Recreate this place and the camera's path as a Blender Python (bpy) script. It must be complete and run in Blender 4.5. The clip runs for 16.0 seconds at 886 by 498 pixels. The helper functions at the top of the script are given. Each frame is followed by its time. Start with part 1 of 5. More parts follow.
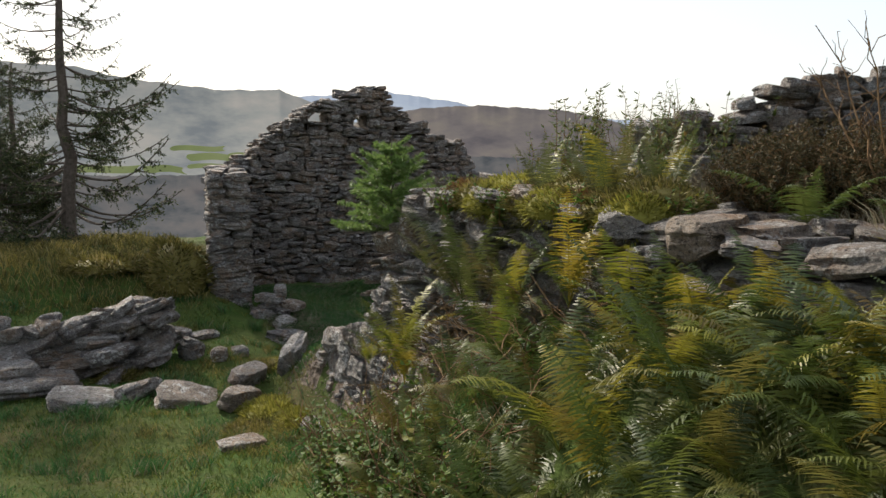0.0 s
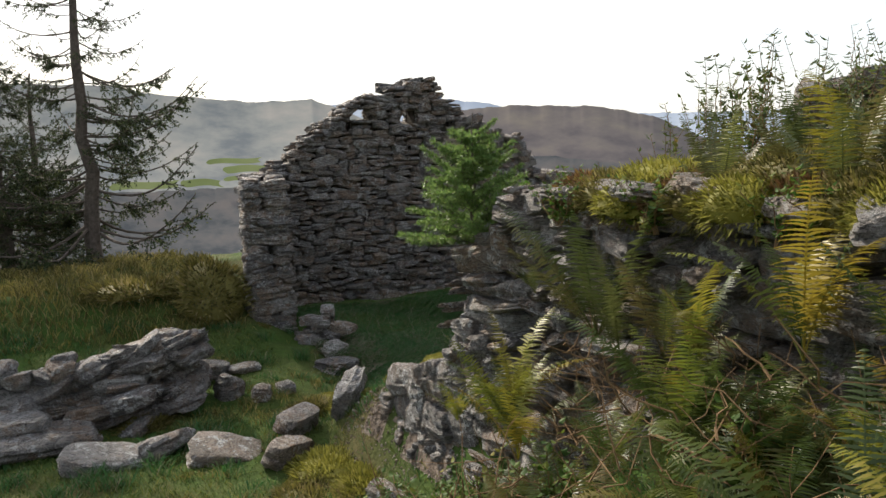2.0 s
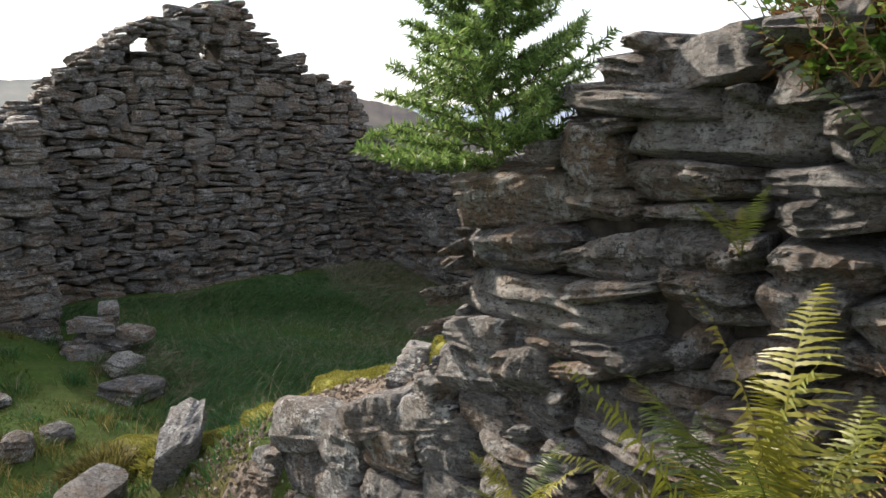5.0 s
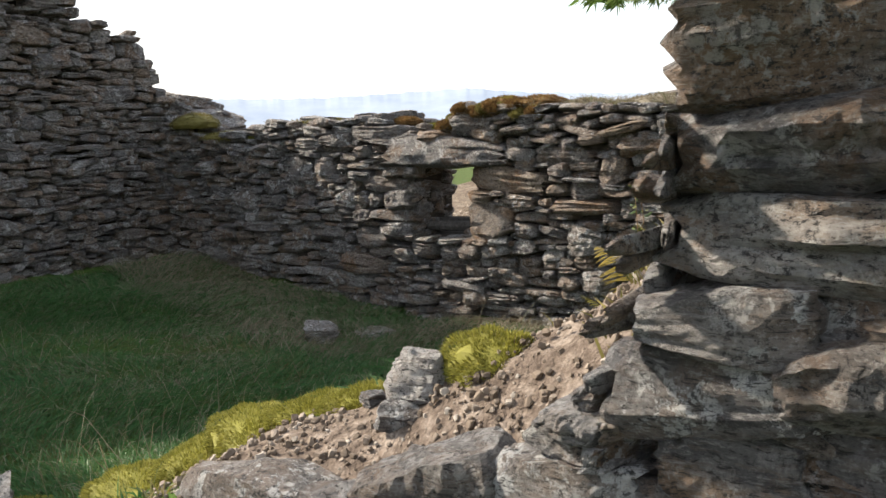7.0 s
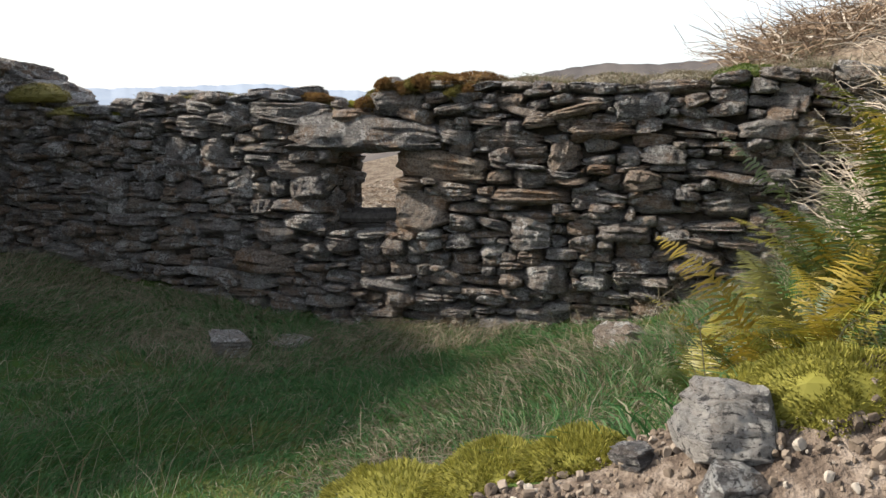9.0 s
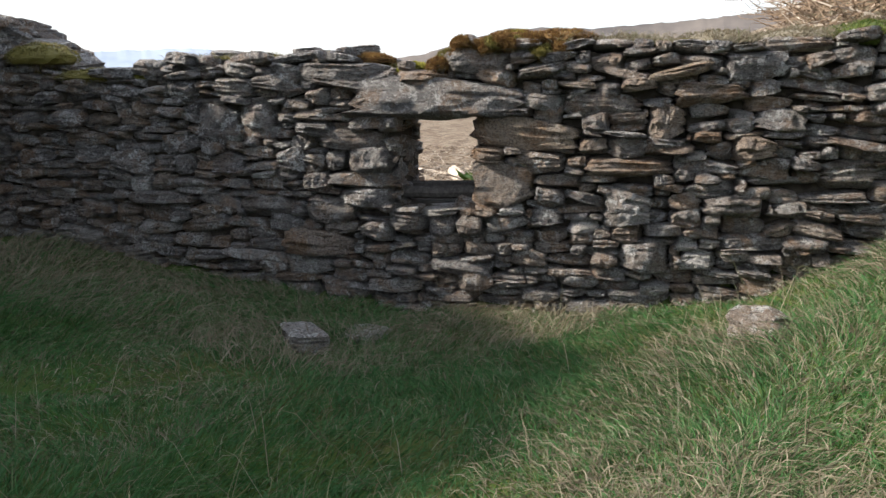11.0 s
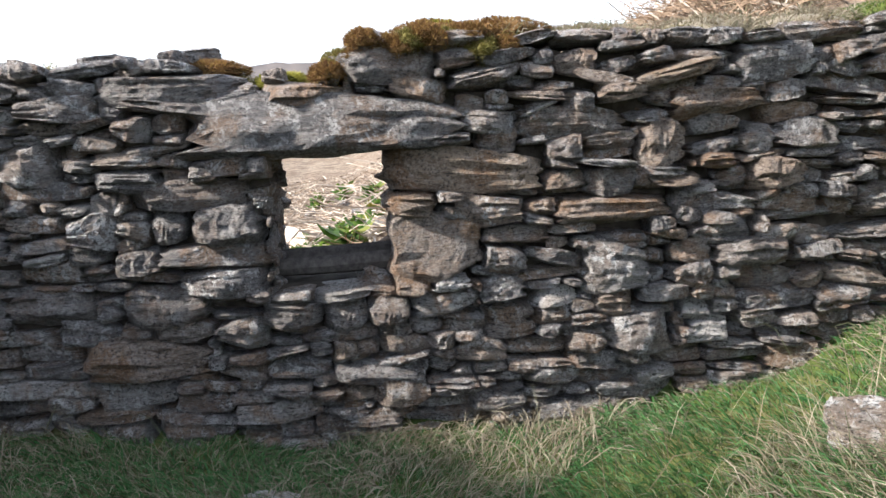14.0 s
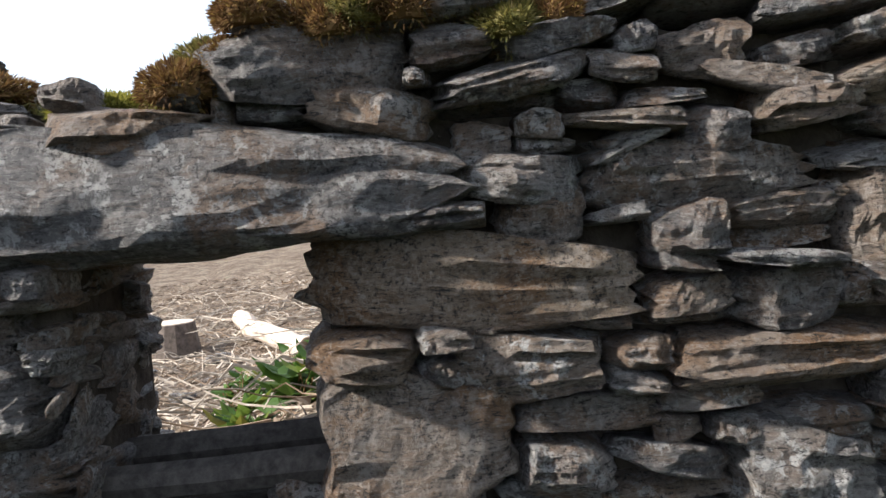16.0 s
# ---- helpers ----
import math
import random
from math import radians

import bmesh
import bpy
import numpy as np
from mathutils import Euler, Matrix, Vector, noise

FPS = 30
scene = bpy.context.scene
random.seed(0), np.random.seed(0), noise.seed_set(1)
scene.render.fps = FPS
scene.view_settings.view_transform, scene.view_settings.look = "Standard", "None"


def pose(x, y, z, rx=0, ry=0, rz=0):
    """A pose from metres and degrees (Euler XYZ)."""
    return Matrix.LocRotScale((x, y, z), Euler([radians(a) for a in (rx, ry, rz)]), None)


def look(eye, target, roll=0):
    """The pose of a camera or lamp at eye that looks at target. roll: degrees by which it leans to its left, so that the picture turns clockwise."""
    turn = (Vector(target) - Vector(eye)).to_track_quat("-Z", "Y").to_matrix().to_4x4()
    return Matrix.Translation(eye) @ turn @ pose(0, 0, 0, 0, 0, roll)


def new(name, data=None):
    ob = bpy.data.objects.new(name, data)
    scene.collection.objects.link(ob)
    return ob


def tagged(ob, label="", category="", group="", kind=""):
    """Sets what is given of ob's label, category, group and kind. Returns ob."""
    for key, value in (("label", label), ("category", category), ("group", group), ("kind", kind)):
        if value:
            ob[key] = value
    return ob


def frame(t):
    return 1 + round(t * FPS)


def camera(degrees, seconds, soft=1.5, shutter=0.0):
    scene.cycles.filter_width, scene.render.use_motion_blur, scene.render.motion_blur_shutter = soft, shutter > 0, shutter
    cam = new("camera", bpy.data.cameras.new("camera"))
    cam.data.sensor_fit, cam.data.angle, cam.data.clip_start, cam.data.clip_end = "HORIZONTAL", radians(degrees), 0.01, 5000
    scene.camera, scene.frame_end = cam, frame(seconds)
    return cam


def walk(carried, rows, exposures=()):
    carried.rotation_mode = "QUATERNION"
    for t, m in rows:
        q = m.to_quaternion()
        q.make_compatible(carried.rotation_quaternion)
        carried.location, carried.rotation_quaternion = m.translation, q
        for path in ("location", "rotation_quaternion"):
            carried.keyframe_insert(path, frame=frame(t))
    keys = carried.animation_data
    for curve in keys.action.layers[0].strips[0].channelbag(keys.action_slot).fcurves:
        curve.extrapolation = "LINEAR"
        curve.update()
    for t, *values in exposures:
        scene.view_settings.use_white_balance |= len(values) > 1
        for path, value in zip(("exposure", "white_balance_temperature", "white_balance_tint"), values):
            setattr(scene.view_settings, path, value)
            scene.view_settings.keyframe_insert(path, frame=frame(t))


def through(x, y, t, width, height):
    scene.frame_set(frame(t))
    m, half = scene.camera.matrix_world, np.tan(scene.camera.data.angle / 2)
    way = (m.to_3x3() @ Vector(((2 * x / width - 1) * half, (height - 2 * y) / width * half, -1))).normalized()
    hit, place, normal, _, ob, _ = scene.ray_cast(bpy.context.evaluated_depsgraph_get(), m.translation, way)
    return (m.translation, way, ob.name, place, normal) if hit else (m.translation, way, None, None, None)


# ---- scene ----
cam = camera(55.3, 16.0)
METRES, EYE, TILT, LEAN, TURN = 12.0, 1.5, -7.0, 0.0, -29.15
ROWS = [
    (0.0, 0.0, 0.0, 0.0, -0.0, 0.0, -0.0),
    (0.5, -0.0071, 0.0267, 0.0035, 1.13, 1.27, 0.9),
    (1.0, -0.0109, 0.055, 0.0038, 1.68, 2.03, 1.38),
    (1.5, -0.0188, 0.0886, 0.0069, 2.58, 2.67, 2.45),
    (2.0, -0.0294, 0.1169, 0.0075, 2.51, 0.21, 2.29),
    (2.5, -0.0425, 0.1461, 0.0078, -1.31, -1.43, 1.68),
    (3.0, -0.0544, 0.1832, 0.0062, -2.86, -2.52, 0.35),
    (3.5, -0.0652, 0.2142, 0.0054, -4.9, -1.44, 0.97),
    (4.0, -0.0755, 0.2474, 0.0017, -9.97, -1.94, 2.02),
    (4.5, -0.081, 0.2824, 0.0018, -12.05, -1.59, 2.58),
    (5.0, -0.0945, 0.3186, -0.0031, -13.88, -1.22, 3.07),
    (7.5, -0.1196, 0.4719, -0.011, -34.4, -3.82, 5.25),
    (8.0, -0.1252, 0.4956, -0.0103, -37.83, -4.63, 5.17),
    (8.5, -0.1347, 0.5194, -0.0102, -41.05, -4.46, 4.9),
    (9.0, -0.1427, 0.543, -0.0106, -43.74, -4.12, 4.82),
    (9.5, -0.1555, 0.5644, -0.0085, -45.44, -4.14, 5.74),
    (10.0, -0.1653, 0.5836, -0.0093, -46.3, -4.56, 4.71),
    (12.5, -0.1358, 0.7177, 0.0132, -53.52, -10.61, 8.44),
    (13.0, -0.1296, 0.7362, 0.014, -57.83, -9.93, 7.5),
    (13.5, -0.1119, 0.7542, 0.0087, -62.4, -9.65, 6.98),
    (14.0, -0.0801, 0.7795, 0.0108, -65.58, -6.72, 8.66),
    (14.5, -0.0466, 0.7979, 0.0113, -68.66, -1.6, 9.8),
    (15.0, -0.0082, 0.8111, 0.0102, -71.03, -2.06, 10.73),
    (15.5, 0.0337, 0.8251, 0.0121, -67.14, -0.06, 11.22),
    (16.0, 0.0694, 0.8377, 0.0114, -63.02, -1.12, 10.3),
]
walk(cam, [(t, pose(0, 0, EYE, TILT, LEAN, TURN) @ pose(METRES * x, METRES * y, METRES * z, 90 + pitch, roll, yaw)) for t, x, y, z, yaw, pitch, roll in ROWS],
     exposures=[(0.0, 0.6, 6500, 10), (3.0, 0.82, 6480, 10), (5.0, 1.12, 6480, 11), (7.5, 1.24, 6500, 10), (8.5, 1.05, 6450, 10), (10.0, 0.78, 6300, 10), (12.5, 1.92, 6050, 12), (13.5, 1.9, 5920, 13), (14.5, 1.46, 5960, 12), (16.0, 1.2, 5920, 11)])

# ---- daylight ----
SUN_AZ, SUN_EL = 9.0, 36.0     # degrees from +y towards -x; above the horizon
world = bpy.data.worlds.new("sky")
scene.world = world
world.use_nodes = True
wn = world.node_tree.nodes
sky = wn.new("ShaderNodeTexSky")
sky.sky_type, sky.sun_disc = "NISHITA", False
sky.sun_elevation, sky.sun_rotation = radians(SUN_EL), radians(-SUN_AZ)
sky.air_density, sky.dust_density, sky.ozone_density = 1.0, 2.0, 1.0
world.node_tree.links.new(sky.outputs[0], wn["Background"].inputs[0])
wn["Background"].inputs[1].default_value = 0.06
# thin bright overcast over the whole dome
haze = wn.new("ShaderNodeBackground")
haze.inputs[0].default_value, haze.inputs[1].default_value = (0.95, 0.97, 1.0, 1), 0.42
both = wn.new("ShaderNodeAddShader")
world.node_tree.links.new(wn["Background"].outputs[0], both.inputs[0])
world.node_tree.links.new(haze.outputs[0], both.inputs[1])
world.node_tree.links.new(both.outputs[0], wn["World Output"].inputs[0])
sun_data = bpy.data.lights.new("sun", "SUN")
sun_data.energy, sun_data.angle, sun_data.color = 4.8, radians(3.0), (1.0, 0.9, 0.76)
sun = new("sun", sun_data)
SUN_DIR = Vector((-math.sin(radians(SUN_AZ)) * math.cos(radians(SUN_EL)), math.cos(radians(SUN_AZ)) * math.cos(radians(SUN_EL)), math.sin(radians(SUN_EL))))
sun.matrix_world = look(SUN_DIR * 60, (0, 0, 0))


# ---- materials ----
class Nodes:
    """A small builder of node materials."""

    def __init__(self, name):
        self.mat = bpy.data.materials.new(name)
        self.mat.use_nodes = True
        self.t = self.mat.node_tree
        self.b = self.t.nodes["Principled BSDF"]
        self.out = self.t.nodes["Material Output"]

    def node(self, kind, **inputs):
        n = self.t.nodes.new("ShaderNode" + kind)
        for k, v in inputs.items():
            self.put(n, k, v)
        return n

    def put(self, n, k, v):
        if k not in n.inputs:
            k = k.replace("_", " ")
        if isinstance(v, bpy.types.NodeSocket):
            self.t.links.new(v, n.inputs[k])
        else:
            n.inputs[k].default_value = v

    def noise(self, vec, scale, detail=4.0, rough=0.6, dist=0.0):
        n = self.node("TexNoise", Vector=vec, Scale=scale, Detail=detail, Roughness=rough, Distortion=dist)
        return n.outputs["Fac"]

    def ramp(self, fac, stops):
        n = self.node("ValToRGB", Fac=fac)
        e = n.color_ramp.elements
        while len(e) < len(stops):
            e.new(0.5)
        for el, (p, c) in zip(e, stops):
            el.position, el.color = p, (*c, 1) if len(c) == 3 else c
        return n.outputs["Color"]

    def mix(self, fac, a, b, mode="MIX"):
        n = self.t.nodes.new("ShaderNodeMix")
        n.data_type, n.blend_type = "RGBA", mode
        for i, v in ((0, fac), (6, a), (7, b)):
            if isinstance(v, bpy.types.NodeSocket):
                self.t.links.new(v, n.inputs[i])
            else:
                n.inputs[i].default_value = (*v, 1) if isinstance(v, tuple) else v
        return n.outputs[2]

    def math(self, op, a, b=0.0):
        n = self.t.nodes.new("ShaderNodeMath")
        n.operation = op
        for i, v in enumerate((a, b)):
            if isinstance(v, bpy.types.NodeSocket):
                self.t.links.new(v, n.inputs[i])
            else:
                n.inputs[i].default_value = v
        return n.outputs[0]

    def place(self, offset=None, squash=(1, 1, 1)):
        """World position, shifted by a random per-piece offset."""
        g = self.node("NewGeometry").outputs["Position"]
        m = self.t.nodes.new("ShaderNodeVectorMath")
        m.operation = "MULTIPLY"
        self.t.links.new(g, m.inputs[0])
        m.inputs[1].default_value = squash
        v = m.outputs[0]
        if offset is not None:
            a = self.t.nodes.new("ShaderNodeVectorMath")
            a.operation = "MULTIPLY_ADD"
            c = self.t.nodes.new("ShaderNodeCombineXYZ")
            for i in range(3):
                self.t.links.new(offset, c.inputs[i])
            self.t.links.new(c.outputs[0], a.inputs[0])
            a.inputs[1].default_value = (37, 53, 71)
            self.t.links.new(v, a.inputs[2])
            v = a.outputs[0]
        return v

    def bump(self, height, strength, distance=0.01, normal=None):
        n = self.node("Bump", Height=height, Strength=strength, Distance=distance)
        if normal is not None:
            self.t.links.new(normal, n.inputs["Normal"])
        return n.outputs[0]

    def done(self, color, rough=0.85, normal=None, spec=0.3):
        self.put(self.b, "Base Color", color if isinstance(color, bpy.types.NodeSocket) else (*color, 1))
        self.put(self.b, "Roughness", rough)
        self.put(self.b, "Specular IOR Level", spec)
        if normal is not None:
            self.put(self.b, "Normal", normal)
        return self.mat

    def leafy(self, color, through=0.35, rough=0.45, spec=0.22, normal=None):
        """A thin leaf: the surface plus light coming through it."""
        self.done(color, rough, normal, spec)
        tr = self.node("BsdfTranslucent", Color=color)
        m = self.node("MixShader", Fac=through)
        self.t.links.new(self.b.outputs[0], m.inputs[1])
        self.t.links.new(tr.outputs[0], m.inputs[2])
        self.t.links.new(m.outputs[0], self.out.inputs["Surface"])
        return self.mat


def stone_material(name, island=False, lichen=0.7, warm=0.65, tones=()):
    """Grey schist: cleaved facets, thin dark bedding, iron stain, crisp pale lichen and specks, with relief contrast
    painted into the colour.
    """
    n = Nodes(name)
    rnd = n.node("NewGeometry").outputs["Random Per Island"] if island else n.node("ObjectInfo").outputs["Random"]
    v = n.place(rnd)
    bed = n.place(rnd, (1, 1, 4.5))
    warp = n.node("TexNoise", Vector=v, Scale=7.0, Detail=3.0).outputs["Color"]
    off = n.t.nodes.new("ShaderNodeVectorMath")
    off.operation = "MULTIPLY_ADD"
    n.t.links.new(warp, off.inputs[0])
    off.inputs[1].default_value = (0.12, 0.12, 0.20)
    n.t.links.new(bed, off.inputs[2])
    bent = off.outputs[0]
    tone = n.ramp(rnd, tones or [(0.0, (0.085, 0.083, 0.09)), (0.3, (0.16, 0.153, 0.153)), (0.46, (0.21, 0.185, 0.165)), (0.62, (0.28, 0.195, 0.125)), (0.8, (0.21, 0.2, 0.2)), (1.0, (0.44, 0.42, 0.39))])
    cell = n.node("TexVoronoi", Vector=bent, Scale=10.0).outputs["Color"]
    cell2 = n.node("TexVoronoi", Vector=bent, Scale=31.0).outputs["Color"]
    flake = n.node("SeparateColor", Color=cell).outputs[0]
    flake2 = n.node("SeparateColor", Color=cell2).outputs[0]
    grain = n.noise(v, 16, 10, 0.78, 0.3)
    fine = n.noise(v, 66, 7, 0.78)
    where = n.ramp(n.noise(v, 8, 4), [(0.38, (0.3, 0.3, 0.3)), (0.58, (1, 1, 1))])
    lines = n.noise(bent, 30, 8, 0.78, 0.2)
    col = n.mix(n.ramp(grain, [(0.36, (0, 0, 0)), (0.62, (1, 1, 1))]), n.mix(0.62, tone, (0.025, 0.023, 0.022)), n.mix(0.28, tone, (0.42, 0.39, 0.35)))
    patch = n.mix(n.ramp(flake, [(0.0, (0, 0, 0)), (1.0, (1, 1, 1))]), n.mix(0.55, tone, (0.03, 0.028, 0.03)), n.mix(0.45, tone, (0.50, 0.46, 0.42)))
    patch = n.mix(n.ramp(flake2, [(0.72, (0, 0, 0)), (0.78, (0.55, 0.55, 0.55))]), patch, n.mix(0.5, tone, (0.26, 0.15, 0.08)))
    col = n.mix(0.55, col, patch)
    rust = n.noise(v, 4.5, 6, 0.65, 0.6)
    col = n.mix(n.math("MULTIPLY", n.ramp(rust, [(0.48, (0, 0, 0)), (0.60, (1, 1, 1))]), warm), col, n.mix(grain, (0.10, 0.05, 0.022), (0.38, 0.22, 0.105)))
    blotch = n.noise(v, 15, 9, 0.72, 0.35)
    mask = n.math("MULTIPLY", n.ramp(blotch, [(0.53, (0, 0, 0)), (0.555, (1, 1, 1))]), n.ramp(n.noise(v, 4.0, 3), [(0.38, (0, 0, 0)), (0.54, (1, 1, 1))]))
    col = n.mix(n.math("MULTIPLY", mask, lichen), col, n.mix(n.ramp(fine, [(0.4, (0, 0, 0)), (0.6, (1, 1, 1))]), (0.30, 0.30, 0.295), (0.74, 0.73, 0.70)))
    col = n.mix(n.ramp(lines, [(0.40, (0.95, 0.95, 0.95)), (0.45, (0, 0, 0))]), col, (0.02, 0.018, 0.017))
    col = n.mix(n.ramp(lines, [(0.55, (0, 0, 0)), (0.60, (0.75, 0.75, 0.75))]), col, n.mix(0.55, tone, (0.50, 0.48, 0.45)))
    # Dark pits and pale specks also put relief shade and small glints into colour.
    col = n.mix(n.math("MULTIPLY", where, n.ramp(fine, [(0.40, (0.95, 0.95, 0.95)), (0.46, (0, 0, 0))])), col, (0.022, 0.02, 0.019))
    col = n.mix(n.math("MULTIPLY", where, n.ramp(fine, [(0.55, (0, 0, 0)), (0.60, (0.8, 0.8, 0.8))])), col, n.mix(0.5, tone, (0.62, 0.58, 0.52)))
    h = n.math("ADD", n.math("MULTIPLY", flake, 0.75), n.math("ADD", n.math("MULTIPLY", flake2, 0.3), n.math("ADD", n.math("MULTIPLY", lines, 1.1), n.math("ADD", n.math("MULTIPLY", grain, 1.2), n.math("MULTIPLY", fine, 1.3)))))
    return n.done(col, n.math("ADD", 0.5, n.math("MULTIPLY", grain, 0.4)), n.bump(h, 1.0, 0.03), 0.45)


STONE = stone_material("schist")
STONE_J = stone_material("schist_joined", True)
STONE_PALE = stone_material("lichened_schist", False, 1.0, 0.3)
STONE_WHITE = stone_material("quartz_stone", False, 0.5, 0.2, [(0.0, (0.52, 0.51, 0.49)), (1.0, (0.68, 0.65, 0.60))])
STONE_RUST = stone_material("iron_stained_stone", False, 0.2, 1.0, [(0.0, (0.26, 0.17, 0.10)), (1.0, (0.36, 0.24, 0.13))])


def pebble_material():
    n = Nodes("brown_pebbles")
    rnd = n.node("NewGeometry").outputs["Random Per Island"]
    col = n.ramp(rnd, [(0.0, (0.11, 0.085, 0.065)), (0.5, (0.21, 0.165, 0.125)), (0.85, (0.31, 0.26, 0.21)), (1.0, (0.46, 0.42, 0.36))])
    f = n.noise(n.place(), 60, 5, 0.7)
    return n.done(n.mix(n.math("MULTIPLY", f, 0.6), col, (0.10, 0.08, 0.06)), 0.9, n.bump(f, 0.6, 0.005), 0.2)


PEBBLE = pebble_material()
STONE_PALE_J = stone_material("lichened_schist_joined", True, 0.95, 0.3)


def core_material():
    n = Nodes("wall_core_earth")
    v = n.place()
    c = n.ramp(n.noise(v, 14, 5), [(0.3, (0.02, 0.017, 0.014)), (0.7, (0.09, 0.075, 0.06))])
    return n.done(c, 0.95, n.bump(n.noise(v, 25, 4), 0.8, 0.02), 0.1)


CORE = core_material()


def ground_material():
    """Rough hill grass: green sward, straw-brown thatch and patches of bare brown."""
    n = Nodes("hill_grass_ground")
    v = n.place()
    big = n.noise(v, 0.7, 4, 0.6, 0.5)
    col = n.ramp(big, [(0.32, (0.13, 0.11, 0.045)), (0.45, (0.075, 0.10, 0.025)), (0.6, (0.05, 0.10, 0.018)), (0.75, (0.12, 0.115, 0.04))])
    fine = n.noise(v, 18, 5, 0.7)
    col = n.mix(n.ramp(fine, [(0.35, (0, 0, 0)), (0.7, (1, 1, 1))]), n.mix(0.6, col, (0.02, 0.025, 0.008)), col)
    return n.done(col, 0.95, n.bump(fine, 0.9, 0.03), 0.1)


def brash_material():
    n = Nodes("felled_ground")
    v = n.place()
    col = n.ramp(n.noise(v, 3.2, 7, 0.7), [(0.3, (0.07, 0.05, 0.036)), (0.48, (0.17, 0.13, 0.095)), (0.62, (0.25, 0.21, 0.16)), (0.74, (0.11, 0.115, 0.045))])
    col = n.mix(n.ramp(n.noise(v, 24, 5, 0.7), [(0.35, (1, 1, 1)), (0.55, (0, 0, 0))]), col, (0.05, 0.037, 0.026))
    return n.done(col, 0.95, n.bump(n.noise(v, 20, 5), 1.0, 0.04), 0.1)


GROUND, BRASH_GROUND = ground_material(), brash_material()


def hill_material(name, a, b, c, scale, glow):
    """Distance: moor, woods and bracken, with the haze of far air mixed into the colour and a faint glow added."""
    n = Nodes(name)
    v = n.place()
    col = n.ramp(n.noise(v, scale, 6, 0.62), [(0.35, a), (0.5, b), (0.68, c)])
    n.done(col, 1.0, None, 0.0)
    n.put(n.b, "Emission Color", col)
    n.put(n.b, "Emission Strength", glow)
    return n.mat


# ---- helpers of this scene ----
def smooth(a, b, x):
    t = np.clip((np.asarray(x, float) - a) / (b - a), 0, 1)
    return t * t * (3 - 2 * t)


def wob(x, y, s, seed=0.0):
    """Cheap smooth noise on arrays, about -1 to 1."""
    x, y = np.asarray(x, float) * s + seed * 7.31, np.asarray(y, float) * s - seed * 3.17
    return (np.sin(x * 1.7 + 1.3 * np.sin(y * 1.1 + 0.5)) + np.sin(y * 2.1 + 1.7 * np.sin(x * 0.9)) + np.sin((x + y) * 3.3 + np.sin(x * 2.3 - y)) * 0.5) / 2.5


FRONT_OUT, FRONT_IN, BACK_IN, BACK_OUT, GABLE_IN, GABLE_OUT = 2.6, 3.2, 7.28, 7.88, 12.05, 12.65


def ground_z(x, y):
    x, y = np.asarray(x, float), np.asarray(y, float)
    # the path outside, falling along the front wall
    path = np.interp(y, [-60, -3, 0, 1.4, 2.2, 3.0, 3.9, 5.6, 6.5, 8.5, 9.8, 11.0, 11.8, 13, 15, 22, 60, 300], [6, 0.35, 0, -0.03, -0.14, -0.29, -0.45, -0.75, -0.84, -0.8, -0.74, -0.46, -0.05, 0.05, -0.1, -3, -24, -130])
    path = path - 0.10 * np.clip(-x - 1.5, 0, 300)
    # bank under the ferns against the front wall
    bank = 0.22 * smooth(1.0, 2.4, x) * smooth(6.0, 4.2, y) + 0.55 * smooth(1.25, 2.4, x) * smooth(4.4, 3.5, y)
    out = path + bank
    # inside the ruin
    floor = np.interp(y, [4.4, 5.2, 6.0, 6.8, 7.5, 8.9, 9.5, 10.5, 12.0, 14], [1.15, 0.45, -0.35, -0.72, -0.86, -0.94, -0.86, -0.74, -0.54, -0.5])
    floor = floor - 0.05 * smooth(3, 6, x) + 0.62 * smooth(5.5, 6.3, x) * smooth(5.75, 5.25, y) * smooth(4.3, 4.9, y)
    mound = np.interp(y, [5.7, 6.4, 6.8, 7.2, 7.6, 8.1], [0.62, 0.62, 0.67, 0.5, 0.28, 0.0]) * smooth(3.9, 3.1, x) * smooth(2.3, 2.75, x) * smooth(4.7, 5.7, y)
    z = out + (floor - out) * smooth(2.5, 3.3, x) * smooth(14.0, 12.4, y)
    z = z + mound
    # felled hillside beyond the back wall
    hill = np.interp(y, [-20, 2, 4, 5, 6, 7, 8, 9, 10, 12, 16, 40, 300], [2.4, 1.7, 1.5, 1.15, 0.85, 0.55, 0.1, -0.42, -0.5, -0.6, -0.7, -7, -130])
    hill = hill + np.interp(x, [8, 10.7, 13.1, 15, 20, 40, 90], [0, -0.35, -0.6, -0.55, -0.35, 0.3, 0.6]) * smooth(6.2, 7.6, y)
    hill = hill + 0.3 * smooth(8.6, 10.6, x) * smooth(7.6, 5.6, y) * smooth(60, 20, x)
    z = z + (hill - z) * smooth(7.3, 7.9, x)
    near = smooth(60, 20, np.hypot(x - 4, y - 7))
    z = z + near * (0.035 * wob(x, y, 2.1) + 0.02 * wob(x, y, 5.3, 2))
    return z


def gz(x, y):
    return float(ground_z(x, y))


def mesh_object(name, verts, faces, mats, parent=None, smooth_shade=False):
    me = bpy.data.meshes.new(name)
    me.from_pydata([tuple(v) for v in verts], [], faces)
    for m in (mats if isinstance(mats, (list, tuple)) else [mats]):
        me.materials.append(m)
    if smooth_shade:
        me.polygons.foreach_set("use_smooth", [True] * len(me.polygons))
    me.update()
    ob = new(name, me)
    if parent is not None:
        ob.parent = parent
    return ob


